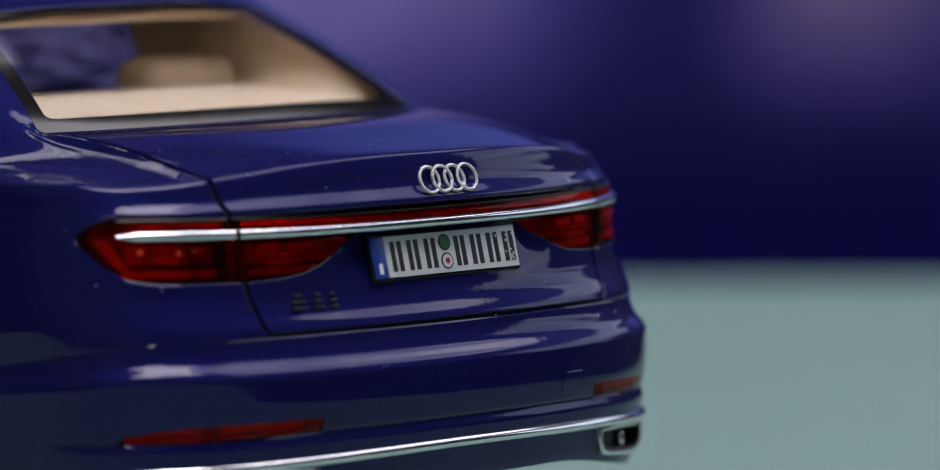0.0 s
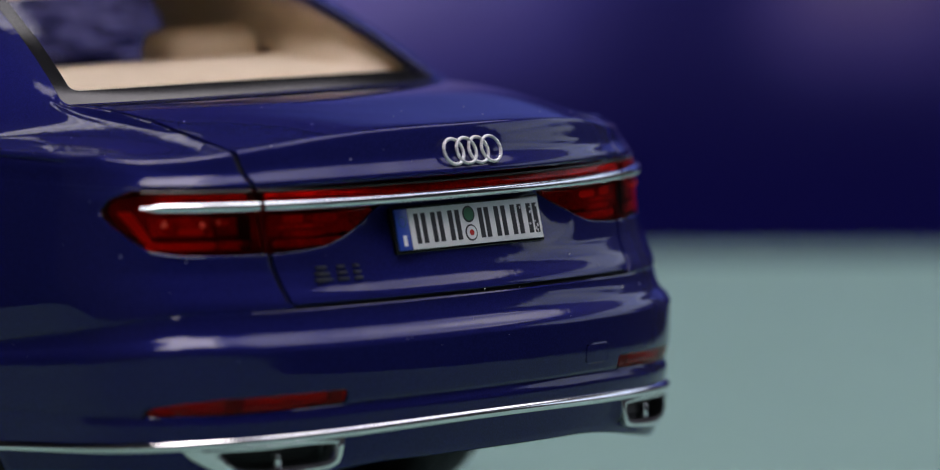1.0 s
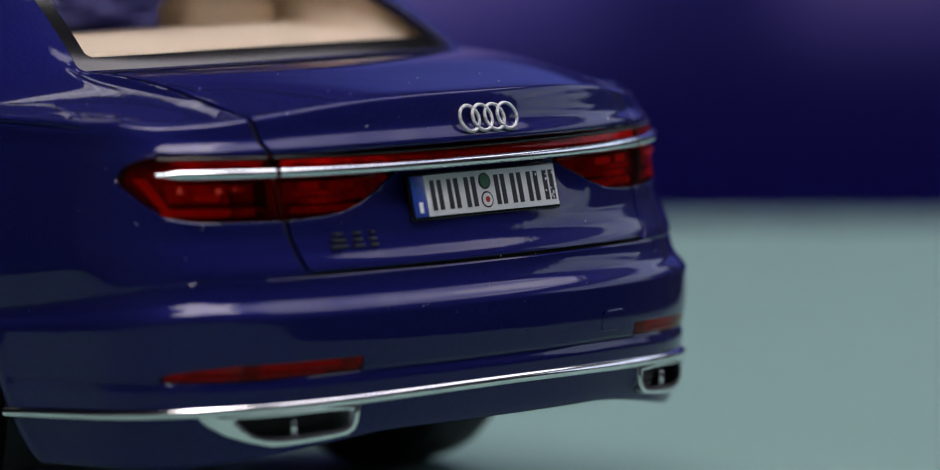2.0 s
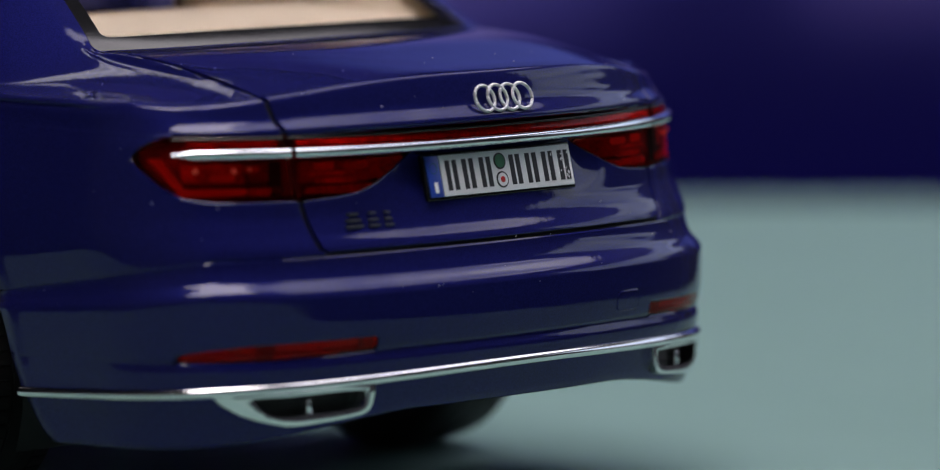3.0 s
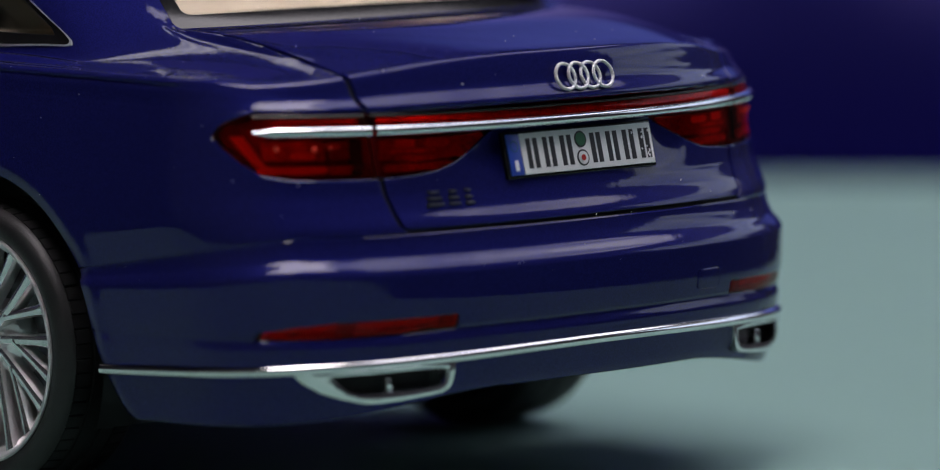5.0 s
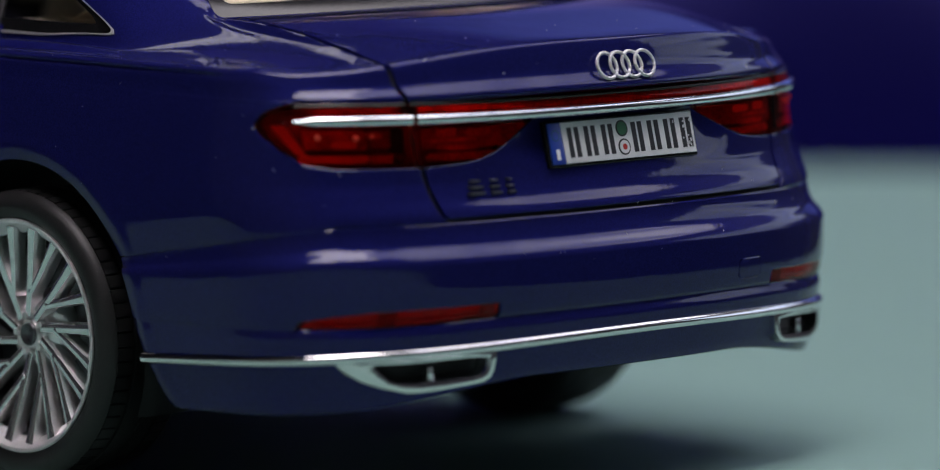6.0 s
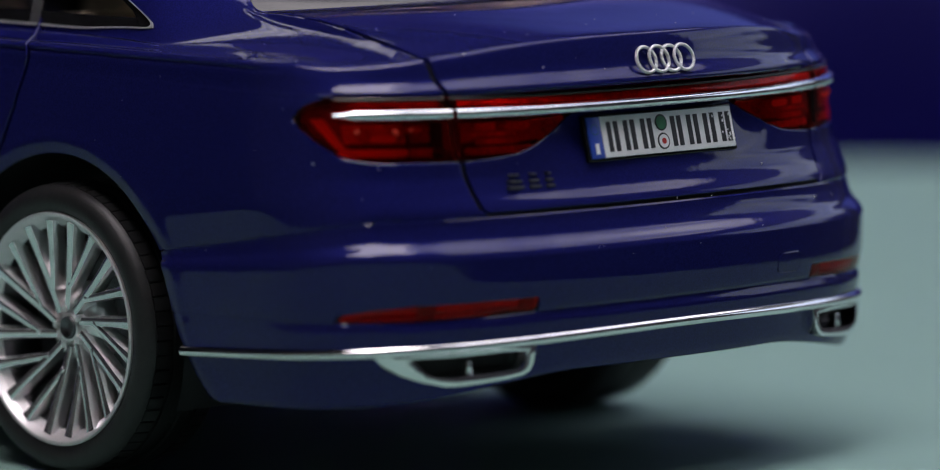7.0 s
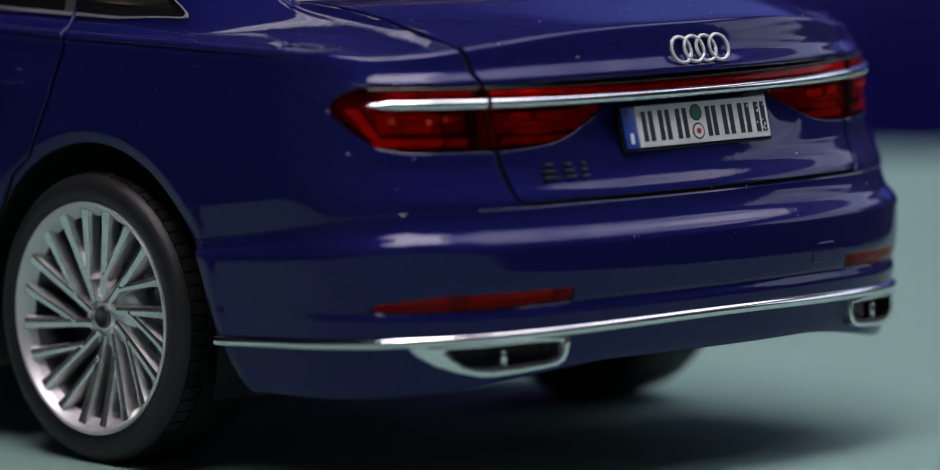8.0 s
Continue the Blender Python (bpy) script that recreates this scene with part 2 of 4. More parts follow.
# ---- the car's skin ----
# rows: rear z, rear y, corner z, flank z, flank x
SECTION = [
    (0.345, 0.030, 0.262, 0.240, 0.885), (0.323, -0.025, 0.255, 0.228, 0.925), (0.398, -0.052, 0.378, 0.338, 0.944),
    (0.424, -0.058, 0.402, 0.362, 0.947), (0.454, -0.062, 0.440, 0.415, 0.951), (0.477, -0.055, 0.462, 0.435, 0.951),
    (0.487, -0.060, 0.472, 0.445, 0.953), (0.560, -0.068, 0.550, 0.500, 0.956), (0.610, -0.068, 0.608, 0.542, 0.957),
    (0.622, -0.064, 0.620, 0.552, 0.955), (0.656, -0.035, 0.654, 0.564, 0.946), (0.699, -0.022, 0.692, 0.577, 0.943),
    (0.713, -0.021, 0.705, 0.588, 0.944), (0.765, 0.008, 0.765, 0.700, 0.950), (0.800, 0.020, 0.800, 0.780, 0.947),
    (0.880, 0.026, 0.880, 0.880, 0.938), (0.930, 0.026, 0.930, 0.930, 0.932), (0.962, 0.020, 0.962, 0.965, 0.927),
    (0.988, 0.030, 0.987, 0.987, 0.923), (0.995, 0.012, 0.990, 0.994, 0.922), (1.002, 0.004, 0.992, 1.003, 0.920),
    (1.042, 0.030, 0.994, 1.045, 0.917), (1.102, 0.046, 0.997, 1.058, 0.914), (1.114, 0.052, 1.001, 1.066, 0.902),
    (1.119, 0.066, 1.007, 1.070, 0.878)]
POWER, UPPER, CORNER = 2.6, 2.46, 0.5
TOP = len(SECTION) - 1
WHEEL_Y, WHEEL_Z, FRONT_Y = 1.193, 0.363, 4.321


def plan(theta, w, y0, b, power):
    return w * np.sin(theta) ** (2 / power), y0 + b - b * np.cos(theta) ** (2 / power)


def build_skin():
    rows, at = pchip(SECTION, 7)
    theta = np.linspace(0, np.pi / 2, 112)
    side = np.concatenate([np.linspace(0, 0.46, 150)[1:], np.linspace(0.46, 1, 60)[1:]])
    nose = np.linspace(np.pi / 2, 0, 40)[1:]
    grid, vs = [], []

    def outline(w, y0, b, power, y1, b1):
        xa, ya = plan(theta, w, y0, b, power)
        ys = y0 + b + side * (y1 - b1 - y0 - b)
        xs = np.full(len(side), w)
        xb, yb = plan(nose, w, 0, b1, power)
        return np.concatenate([xa, xs, xb]), np.concatenate([ya, ys, y1 - yb])

    q_front = lambda y: smooth(y, 3.0, 4.9)
    for (zr, yr, zs, za, w), v in zip(rows, at):
        x, y = outline(w, yr, CORNER, POWER + (UPPER - POWER) * float(smooth(v, 12, 16)) - 0.26 * float(smooth(v, 17.7, 20)), 5.21, 0.62)
        q = smooth(x / w, 0.35, 1.0) if v < 13 else np.clip(x / w, 0, 1) ** 3.0
        q[len(theta):] = 1
        zside = zs + (za - zs) * np.clip((y - 0.15) / (0.70 - 0.45 * float(smooth(v, 19.5, 21))), 0, 1)
        z = zr * (1 - q) + zside * q
        z = z + (0.24 + (z - 0.24) * 0.80 - z) * q_front(y)
        # the hollow that holds the plate
        y = y + 0.032 * smooth(z, 0.79, 0.92) * (1 - smooth(z, 0.928, 0.936)) * (1 - smooth(x, 0.27, 0.46)) * (y < 0.5)
        grid.append(np.stack([x, y, z], 1))
        vs.append(v)
    top = grid[-1]
    # deck and shoulders run in to the foot of the cabin
    xi, yi = outline(0.838, 0.738, 0.36, 3.9, 3.95, 0.45)
    qi = smooth(xi / 0.838, 0.79, 1.0)
    zi = 1.156 * (1 - qi) + 1.086 * qi
    zi = zi - 0.10 * smooth(yi, 3.0, 3.9)
    inner = np.stack([xi, yi, zi], 1)
    for k in range(1, 17):
        s = k / 16
        p = top * (1 - s) + inner * s
        p[:, 2] = top[:, 2] + (inner[:, 2] - top[:, 2]) * (s * 1.12 - 0.12 * s * s) + 0.024 * np.sin(np.pi * s) * np.clip(1 - (top[:, 0] / 1.1) ** 2, 0, 1)
        grid.append(p)
        vs.append(at[-1] + s)
    # cabin
    xr, yr = outline(0.635, 1.245, 0.26, 5.0, 3.10, 0.35)
    qr = smooth(xr / 0.635, 0.3, 1.0)
    zr = 1.452 - 0.022 * qr + 0.035 * smooth(yr, 1.3, 2.0) * (1 - 0.4 * smooth(yr, 2.4, 3.1))
    roof = np.stack([xr, yr, zr], 1)
    for k in range(1, 25):
        s = k / 24
        p = inner * (1 - s) + roof * s
        bulge = np.sin(np.pi * s**0.75) * 0.016
        p[:, 2] += bulge
        p[:, 0] += bulge * 0.9 * smooth(p[:, 0], 0.2, 0.6)
        grid.append(p)
        vs.append(at[-1] + 1 + s)
    mid = np.stack([np.zeros_like(xr), 1.245 + (yr - 1.245) * 0.55 + 0.4, np.full_like(xr, 1.497)], 1)
    for k in range(1, 9):
        s = k / 8
        p = roof * (1 - s) + mid * s
        p[:, 2] = roof[:, 2] + (mid[:, 2] - roof[:, 2]) * np.sin(s * np.pi / 2)
        grid.append(p)
        vs.append(at[-1] + 2 + s)
    G = np.array(grid)
    # the rear pillars run into the shoulders in a soft curve
    lo, hi = len(rows) + 1, len(rows) + 34
    for _ in range(3):
        soft = G.copy()
        soft[lo:hi] = (G[lo - 1:hi - 1] + G[lo:hi] + G[lo + 1:hi + 1]) / 3
        w = (smooth(G[:, :, 0], 0.63, 0.72) * (1 - smooth(G[:, :, 1], 0.95, 1.25)))[:, :, None]
        G = G * (1 - w) + soft * w
    # beside the lid the shoulder drops at once and runs out almost level to the crease
    x, y, z, v = G[:, :, 0], G[:, :, 1], G[:, :, 2], np.array(vs)[:, None]
    edge_z = np.interp(y, [0.10, 0.19, 0.31, 0.525, 0.70, 0.85], [1.052, 1.077, 1.101, 1.123, 1.141, 1.153])
    t = np.clip((x - 0.664) / 0.226, 0, 1)
    fall = np.clip(0.090 / np.maximum(np.abs(edge_z - 1.070), 0.01), 1.2, 4.0)
    level = 1.070 + (edge_z - 1.070) * (1 - t) ** fall
    w = (v >= at[-1]) * smooth(x, 0.656, 0.666) * smooth(y, 0.16, 0.26) * (1 - smooth(y - 1.2 * (x - 0.66), 0.62, 0.85)) * (v < at[-1] + 1.001)
    G[:, :, 2] = z + (level - z) * w
    # the shoulder is one soft skin from the pillar's foot to the lamp
    w = (smooth(x, 0.668, 0.71) * (1 - smooth(y, 0.95, 1.25)) * smooth(y, 0.16, 0.30) * smooth(v, TOP - 0.8, TOP + 0.1) * (1 - smooth(v, TOP + 1.3, TOP + 1.8)))[:, :, None]
    for _ in range(14):
        soft = G.copy()
        soft[1:-1, 1:-1] = (G[:-2, 1:-1] + G[2:, 1:-1] + G[1:-1, :-2] + G[1:-1, 2:]) / 4
        G = G * (1 - w) + soft * w
    # fine groove under the shoulder line
    G[:, :, 0] -= 0.007 * np.exp(-(((G[:, :, 2] - 1.047) / 0.0045) ** 2)) * (v < TOP) * (G[:, :, 0] > 0.84) * smooth(G[:, :, 1], 0.38, 0.60) * (1 - smooth(G[:, :, 1], 3.0, 3.6))
    # rolled lips of the wheel openings
    d = arch_gap(G.reshape(-1, 3)).reshape(G.shape[:2])
    G[:, :, 0] += (d > -0.03) * (G[:, :, 0] > 0.7) * (0.004 * (1 - smooth(d, 0.036, 0.058)) - 0.016 * (1 - smooth(d, -0.03, 0.045)))
    nv, nu = G.shape[:2]
    right = np.concatenate([G.reshape(-1, 3), np.repeat(vs, nu)[:, None]], 1)
    left = right.copy().reshape(nv, nu, 4)[:, 1:]
    left[:, :, 0] *= -1
    full = np.concatenate([left[:, ::-1], right.reshape(nv, nu, 4)], 1)
    n = full.shape[1]
    faces = [(i * n + j, i * n + j + 1, (i + 1) * n + j + 1, (i + 1) * n + j) for i in range(nv - 1) for j in range(n - 1)]
    return full.reshape(-1, 4), faces


LID_V = 11.5


def arch_gap(V, grow=0.0):
    """Over zero outside both wheel openings."""
    y, z = V[:, 1], V[:, 2]
    low = np.maximum(0, 0.47 - z)
    out = np.full(len(V), 9.0)
    for cy in (WHEEL_Y, FRONT_Y):
        flare = np.where(y < cy, 2.3, 0.6) * low**2
        out = np.minimum(out, np.hypot(y - cy, z - WHEEL_Z) - (0.438 + grow + flare))
    return np.where((np.abs(V[:, 0]) > 0.6) & (z < 0.95), out, 1.0)


def lid_gap(V):
    """Over zero inside the boot lid's outline."""
    x, y, z, v = np.abs(V[:, 0]), V[:, 1], V[:, 2], V[:, 3]
    rear = np.interp(z, [0.70, 0.722, 0.835, 0.954, 1.0, 1.06], [0.570, 0.596, 0.612, 0.627, 0.643, 0.652])
    deck = np.interp(y, [0.05, 0.196, 0.38, 0.60, 0.72, 0.79], [0.645, 0.652, 0.652, 0.645, 0.632, 0.618])
    edge = np.where(v > TOP - 1.5, deck, rear)
    return np.minimum(np.minimum(np.minimum(edge - x, 1.5 - y), (v - LID_V) * 0.014), (TOP + 0.99 - v) * 0.7)


def lamp_gap(V):
    """Over zero inside the tail lamps, the outer ones and those on the lid."""
    x, y, z = np.abs(V[:, 0]), V[:, 1], V[:, 2]
    top = np.interp(y, [0.285, 0.315, 0.338, 0.353, 0.362, 0.366], [0.991, 0.981, 0.970, 0.959, 0.947, 0.936])
    low_out = np.interp(y, [0.15, 0.20, 0.254, 0.30, 0.350, 0.361, 0.366], [0.835, 0.836, 0.847, 0.876, 0.915, 0.926, 0.934])
    low_in = np.interp(x, [0.235, 0.275, 0.34, 0.405, 0.46, 0.51, 0.60], [0.950, 0.930, 0.896, 0.866, 0.848, 0.841, 0.835])
    low = np.where(x > 0.7, low_out, low_in)
    f = np.minimum(top - z, z - low)
    return np.where((y < 0.5) & (V[:, 3] < TOP), np.minimum(f, (0.366 - y)), -1.0)


def rear_glass(V, shrink=0.0):
    x, y, z, v = np.abs(V[:, 0]), V[:, 1], V[:, 2], V[:, 3]
    s = v - TOP - 1
    side = 0.655 - 0.15 * s - x - shrink
    f = np.minimum(np.minimum(side, (s - 0.002 - shrink * 2.0) * 0.6), (0.95 - s - shrink) * 0.6)
    return np.where((y < 1.75), f, -1.0)


def side_glass(V):
    x, y, z, v = np.abs(V[:, 0]), V[:, 1], V[:, 2], V[:, 3]
    s = v - TOP - 1
    back = y - (0.930 + np.maximum(0, s - 0.05) * 0.85)
    low, r = (s - 0.024) * 0.34, 0.062
    f = np.where((back < r) & (low < r), r - np.hypot(np.maximum(r - back, 0), np.maximum(r - low, 0)), np.minimum(back, low))
    f = np.minimum(f, (0.86 - s) * 0.34)
    return np.where((x > 0.5) & (y < 3.1), np.minimum(f, 3.6 - s * 0.75 - y), -1.0)


def front_glass(V):
    x, y, v = np.abs(V[:, 0]), V[:, 1], V[:, 3]
    s = v - TOP - 1
    return np.where(y > 2.6, np.minimum(np.minimum(0.72 - 0.14 * s - x, (s - 0.05) * 0.5), (0.93 - s) * 0.5), -1.0)


def door_cut(V):
    """The rear door's trailing edge: over zero behind it."""
    z = V[:, 2]
    return np.interp(z, [0.5, 0.70, 0.75, 0.90, 1.03, 1.06, 1.10, 1.45], [1.62, 1.50, 1.435, 1.375, 1.335, 1.350, 1.385, 1.42]) - V[:, 1]


GAP = 0.0165
SKIN = build_skin()
car = new("model_car")
tagged(car, "dark blue metallic diecast model saloon car standing on the table", "model car")


def skin(*fields):
    V, F = SKIN
    for f in fields:
        V, F = clip(V, F, f)
    return V, F


no_arch = lambda V: arch_gap(V)
outside_lid = lambda V: -lid_gap(V) - GAP / 2
inside_lid = lambda V: lid_gap(V) - GAP / 2
no_lamp = lambda V: -lamp_gap(V) - 0.004
in_lamp = lambda V: lamp_gap(V) - 0.001
above_bumper = lambda V: (V[:, 3] - LID_V) * 0.014 - 0.0036
below_bumper = lambda V: (LID_V - V[:, 3]) * 0.014 - 0.0036
behind_door = lambda V: door_cut(V) - 0.0085
ahead_door = lambda V: -door_cut(V) - 0.0085
no_rear_glass = lambda V: -rear_glass(V)
no_side_glass = lambda V: -side_glass(V)


def fog_gap(V):
    x, y, z = np.abs(V[:, 0]), V[:, 1], V[:, 2]
    top = np.interp(x, [0.47, 0.78, 0.86, 0.91], [0.511, 0.503, 0.492, 0.478])
    low = np.interp(x, [0.47, 0.78, 0.91], [0.478, 0.464, 0.461])
    return np.where(y < 0.6, np.minimum(np.minimum(top - z, z - low), np.minimum(x - 0.478, 0.905 - x)), -1.0)


no_fog = lambda V: -fog_gap(V) - 0.004
in_fog = lambda V: fog_gap(V) - 0.0015


def pipe_gap(V):
    x, y, z = np.abs(V[:, 0]), V[:, 1], V[:, 2]
    low = np.interp(x, [0.49, 0.52, 0.74, 0.84], [0.345, 0.325, 0.312, 0.375])
    return np.where(y < 0.6, np.minimum(np.minimum(0.385 - z, z - low), np.minimum(x - 0.500, 0.835 - x)), -1.0)



def tow_gap(V):
    """Over zero inside the small square flap over the towing eye."""
    x, z = V[:, 0], V[:, 2]
    dx, dz = np.abs(x - TOW_X) - 0.044, np.abs(z - TOW_Z) - 0.023
    corner = 0.008
    out = np.hypot(np.maximum(dx + corner, 0), np.maximum(dz + corner, 0)) - corner
    return np.where(V[:, 1] < 0.5, -np.maximum(out, np.minimum(np.maximum(dx, dz), 0)), -1.0)


TOW_X, TOW_Z = 0.376, 0.527
no_tow = lambda V: -tow_gap(V) - 0.004
no_pipe = lambda V: -pipe_gap(V)
bumper_end = lambda V: 1.05 - V[:, 1]
panel("rear_bumper", *skin(below_bumper, bumper_end, no_arch, no_fog, no_pipe, no_tow), PAINT, car, chamfer=0.0035)
panel("boot_lid", *skin(inside_lid, no_lamp, lambda V: V[:, 2] - 0.975), PAINT, car, chamfer=0.0035)
panel("boot_lid_face", *skin(inside_lid, no_lamp, lambda V: 0.975 - V[:, 2]), PAINT, car, chamfer=0.0016)
body_rear = skin(above_bumper, outside_lid, no_lamp, no_arch, no_rear_glass, no_side_glass, behind_door)
panel("rear_body", *body_rear, PAINT, car, chamfer=0.0035)
panel("side_body", *skin(lambda V: (V[:, 3] - 0.0), ahead_door, no_arch, no_side_glass, no_rear_glass, lambda V: -front_glass(V)), PAINT, car, chamfer=0.0035)

# dark structure under the skin
V, F = skin(no_arch, lambda V: -rear_glass(V, -0.01), no_side_glass, no_lamp, no_pipe, lambda V: -front_glass(V))
N = normals(V, F)
link("inner_shell", V[:, :3] - N * 0.016, F, INNER, car)


def sweep(name, points, outs, ups, half, depth, material, parent, label=""):
    """A flat bar with rounded edges along points; outs and ups are its outward and upward directions."""
    prof = [(-1, -0.5), (-1, 0.30), (-0.94, 0.62), (-0.6, 0.86), (-0.15, 1.0), (0.25, 0.96), (0.6, 0.74), (0.85, 0.45), (1, 0.1), (1, -0.5)]
    verts, faces = [], []
    n = len(prof)
    for p, o, u, h in zip(points, outs, ups, np.broadcast_to(half, len(points))):
        for a, b in prof:
            verts.append(tuple(np.asarray(p) + np.asarray(u) * a * h + np.asarray(o) * b * depth))
    for i in range(len(points) - 1):
        for j in range(n):
            a, b = i * n + j, i * n + (j + 1) % n
            faces.append((a, b, b + n, a + n))
    faces += [tuple(range(n))[::-1], tuple(range(len(verts) - n, len(verts)))]
    ob = link(name, verts, faces, material, parent, label)
    ob.data.set_sharp_from_angle(angle=radians(50))
    return ob


def rear_curve(w, y0, xs):
    q = np.clip(np.abs(xs) / w, 0, 1)
    ys = y0 + CORNER * (1 - (1 - q**UPPER) ** (1 / UPPER))
    t = np.stack([np.gradient(xs), np.gradient(ys)], 1)
    t /= np.linalg.norm(t, axis=1)[:, None]
    return ys, np.stack([t[:, 1], -t[:, 0], np.zeros(len(xs))], 1)


# bright bar across the lamps, in three pieces
for lo, hi in ((-0.864, -0.632), (-0.622, 0.622), (0.632, 0.864)):
    xs = np.linspace(lo, hi, 90)
    ys, outs = rear_curve(0.940, 0.026, xs)
    pts = np.stack([xs, ys, np.full(90, 0.948)], 1)
    sweep("bright_bar", pts, outs, [(0, 0, 1)] * 90, 0.0125 * (0.45 + 0.55 * smooth(0.864 - np.abs(xs), 0.0, 0.035)), 0.013, CHROME, car, "polished chrome bar")

# lower bright strip, from one wheel opening round the rear to the other
th = np.linspace(0, np.pi / 2, 70)
xa, ya = plan(th, 0.947, -0.056, CORNER, POWER)
ys = np.linspace(ya[-1], 0.722, 24)[1:]
half_x, half_y = np.concatenate([xa, np.full(23, 0.947)]), np.concatenate([ya, ys])
half_z = np.where(half_y < 0.14, 0.416 - 0.0308 * half_x**2, np.interp(half_y, [0.14, 0.715], [0.394, 0.3535]))
sx = np.concatenate([-half_x[:0:-1], half_x])
sy, sz = np.concatenate([half_y[:0:-1], half_y]), np.concatenate([half_z[:0:-1], half_z])
tang = np.stack([np.gradient(sx), np.gradient(sy)], 1)
tang /= np.linalg.norm(tang, axis=1)[:, None]
outs = np.stack([tang[:, 1], -tang[:, 0], np.zeros(len(sx))], 1)
sweep("bright_strip", np.stack([sx, sy, sz], 1), outs, [(0, 0, 1)] * len(sx), 0.0130, 0.014, CHROME, car, "polished chrome strip")

# ---- lamps ----
V, F = skin(in_lamp)


def lamp_unit(LV, LF, label):
    N = normals(LV, LF)
    lamp = link("tail_lamp", LV[:, :3] - N * 0.026, LF, DARKRED, car, label)
    panel("lens", LV, LF, REDLENS, lamp, 0.010)
    return lamp


def guide(lamp, LV, LF, z0, z1, x0, x1, material, sink=0.016, slant=0.0):
    """A light guide seen through the lens."""
    x = lambda P: np.abs(P[:, 0]) - slant * (P[:, 2] - z0)
    BV, BF = clip(LV, LF, lambda P: np.minimum(np.minimum(P[:, 2] - z0, z1 - P[:, 2]), np.minimum(x1 - x(P), x(P) - x0)))
    BN = normals(BV, BF)
    tilt = np.full(len(BV), 0.06 * sink)
    panel("light_guide", np.concatenate([BV[:, :3] - BN * tilt[:, None], BV[:, 3:]], 1), BF, material, lamp, 0.010)


# small matt red beads painted in for glints off the lamp's facets
def glint_bead(lamp, x, z, r):
    bm = bmesh.new()
    q = abs(x) / 0.941
    y = 0.026 + CORNER * (1 - (1 - q**POWER) ** (1 / POWER))
    bmesh.ops.create_uvsphere(bm, u_segments=12, v_segments=8, radius=r)
    bmesh.ops.translate(bm, vec=(x - math.copysign(0.014, x), y + 0.0075, z), verts=bm.verts)
    part("glint_bead", bm, RED_GLINT, lamp, "bright red bead painted in as a glint")


for sgn in (-1, 1):
    LV, LF = clip(V, F, lambda P: -lid_gap(P) - 0.005)
    UV, UF = clip(LV, LF, lambda P: sgn * P[:, 0])
    unit = lamp_unit(UV, UF, "red outer tail lamp wrapping round the rear wing")
    guide(unit, UV, UF, 0.879, 0.927, 0.735, 0.850, DIMGUIDE, 0.022)
    guide(unit, UV, UF, 0.882, 0.924, 0.668, 0.722, DEEPGUIDE, 0.022)
    guide(unit, UV, UF, 0.883, 0.900, 0.752, 0.803, GUIDE)
    guide(unit, UV, UF, 0.868, 0.938, 0.846, 0.864, GUIDE, 0.014, 0.42)
    guide(unit, UV, UF, 0.848, 0.868, 0.730, 0.862, GUIDE)
    guide(unit, UV, UF, 0.848, 0.868, 0.655, 0.728, DIMGUIDE)
    guide(unit, UV, UF, 0.905, 0.922, 0.700, 0.735, DIMGUIDE)
    guide(unit, UV, UF, 0.845, 0.930, 0.652, 0.682, INNER)
    guide(unit, UV, UF, 0.9585, 0.978, 0.66, 0.84, DEEPGUIDE, 0.018)
    for x, z, r in ((0.838, 0.909, 0.008), (0.768, 0.907, 0.008), (0.853, 0.862, 0.007), (0.735, 0.912, 0.005)):
        glint_bead(unit, sgn * x, z, r)
LV, LF = clip(V, F, lambda P: lid_gap(P) - 0.005)
unit = lamp_unit(LV, LF, "red lamp band on the boot lid")
for sgn in (-1, 1):
    UV, UF = clip(LV, LF, lambda P: sgn * P[:, 0] - 0.25)
    guide(unit, UV, UF, 0.876, 0.925, 0.30, 0.61, DEEPGUIDE, 0.022)
    guide(unit, UV, UF, 0.848, 0.866, 0.30, 0.60, DIMGUIDE, 0.022)
    # right-hand blocks get the brighter red: light thrown back there is painted in
    guide(unit, UV, UF, 0.903, 0.921, 0.425, 0.498, DIMGUIDE if sgn < 0 else GUIDE)
    guide(unit, UV, UF, 0.903, 0.924, 0.520, 0.575, DIMGUIDE if sgn < 0 else GUIDE)
    guide(unit, UV, UF, 0.870, 0.886, 0.455, 0.570, DIMGUIDE)
    guide(unit, UV, UF, 0.890, 0.901, 0.46, 0.59, DIMGUIDE)
guide(unit, LV, LF, 0.961, 0.979, 0.0, 0.62, DIMGUIDE, 0.018)
# turned-up upper edge of the lenses
for lo, hi in ((-0.855, -0.645), (-0.632, 0.632), (0.645, 0.855)):
    xs = np.linspace(lo, hi, 90)
    ys, outs = rear_curve(0.924, 0.029, xs)
    sweep("lamp_edge", np.stack([xs, ys, np.full(90, 0.9835)], 1), outs, [(0, 0, 1)] * 90, 0.0042, 0.0045, LENSEDGE, car, "glossy dark upper edge of the lamp")

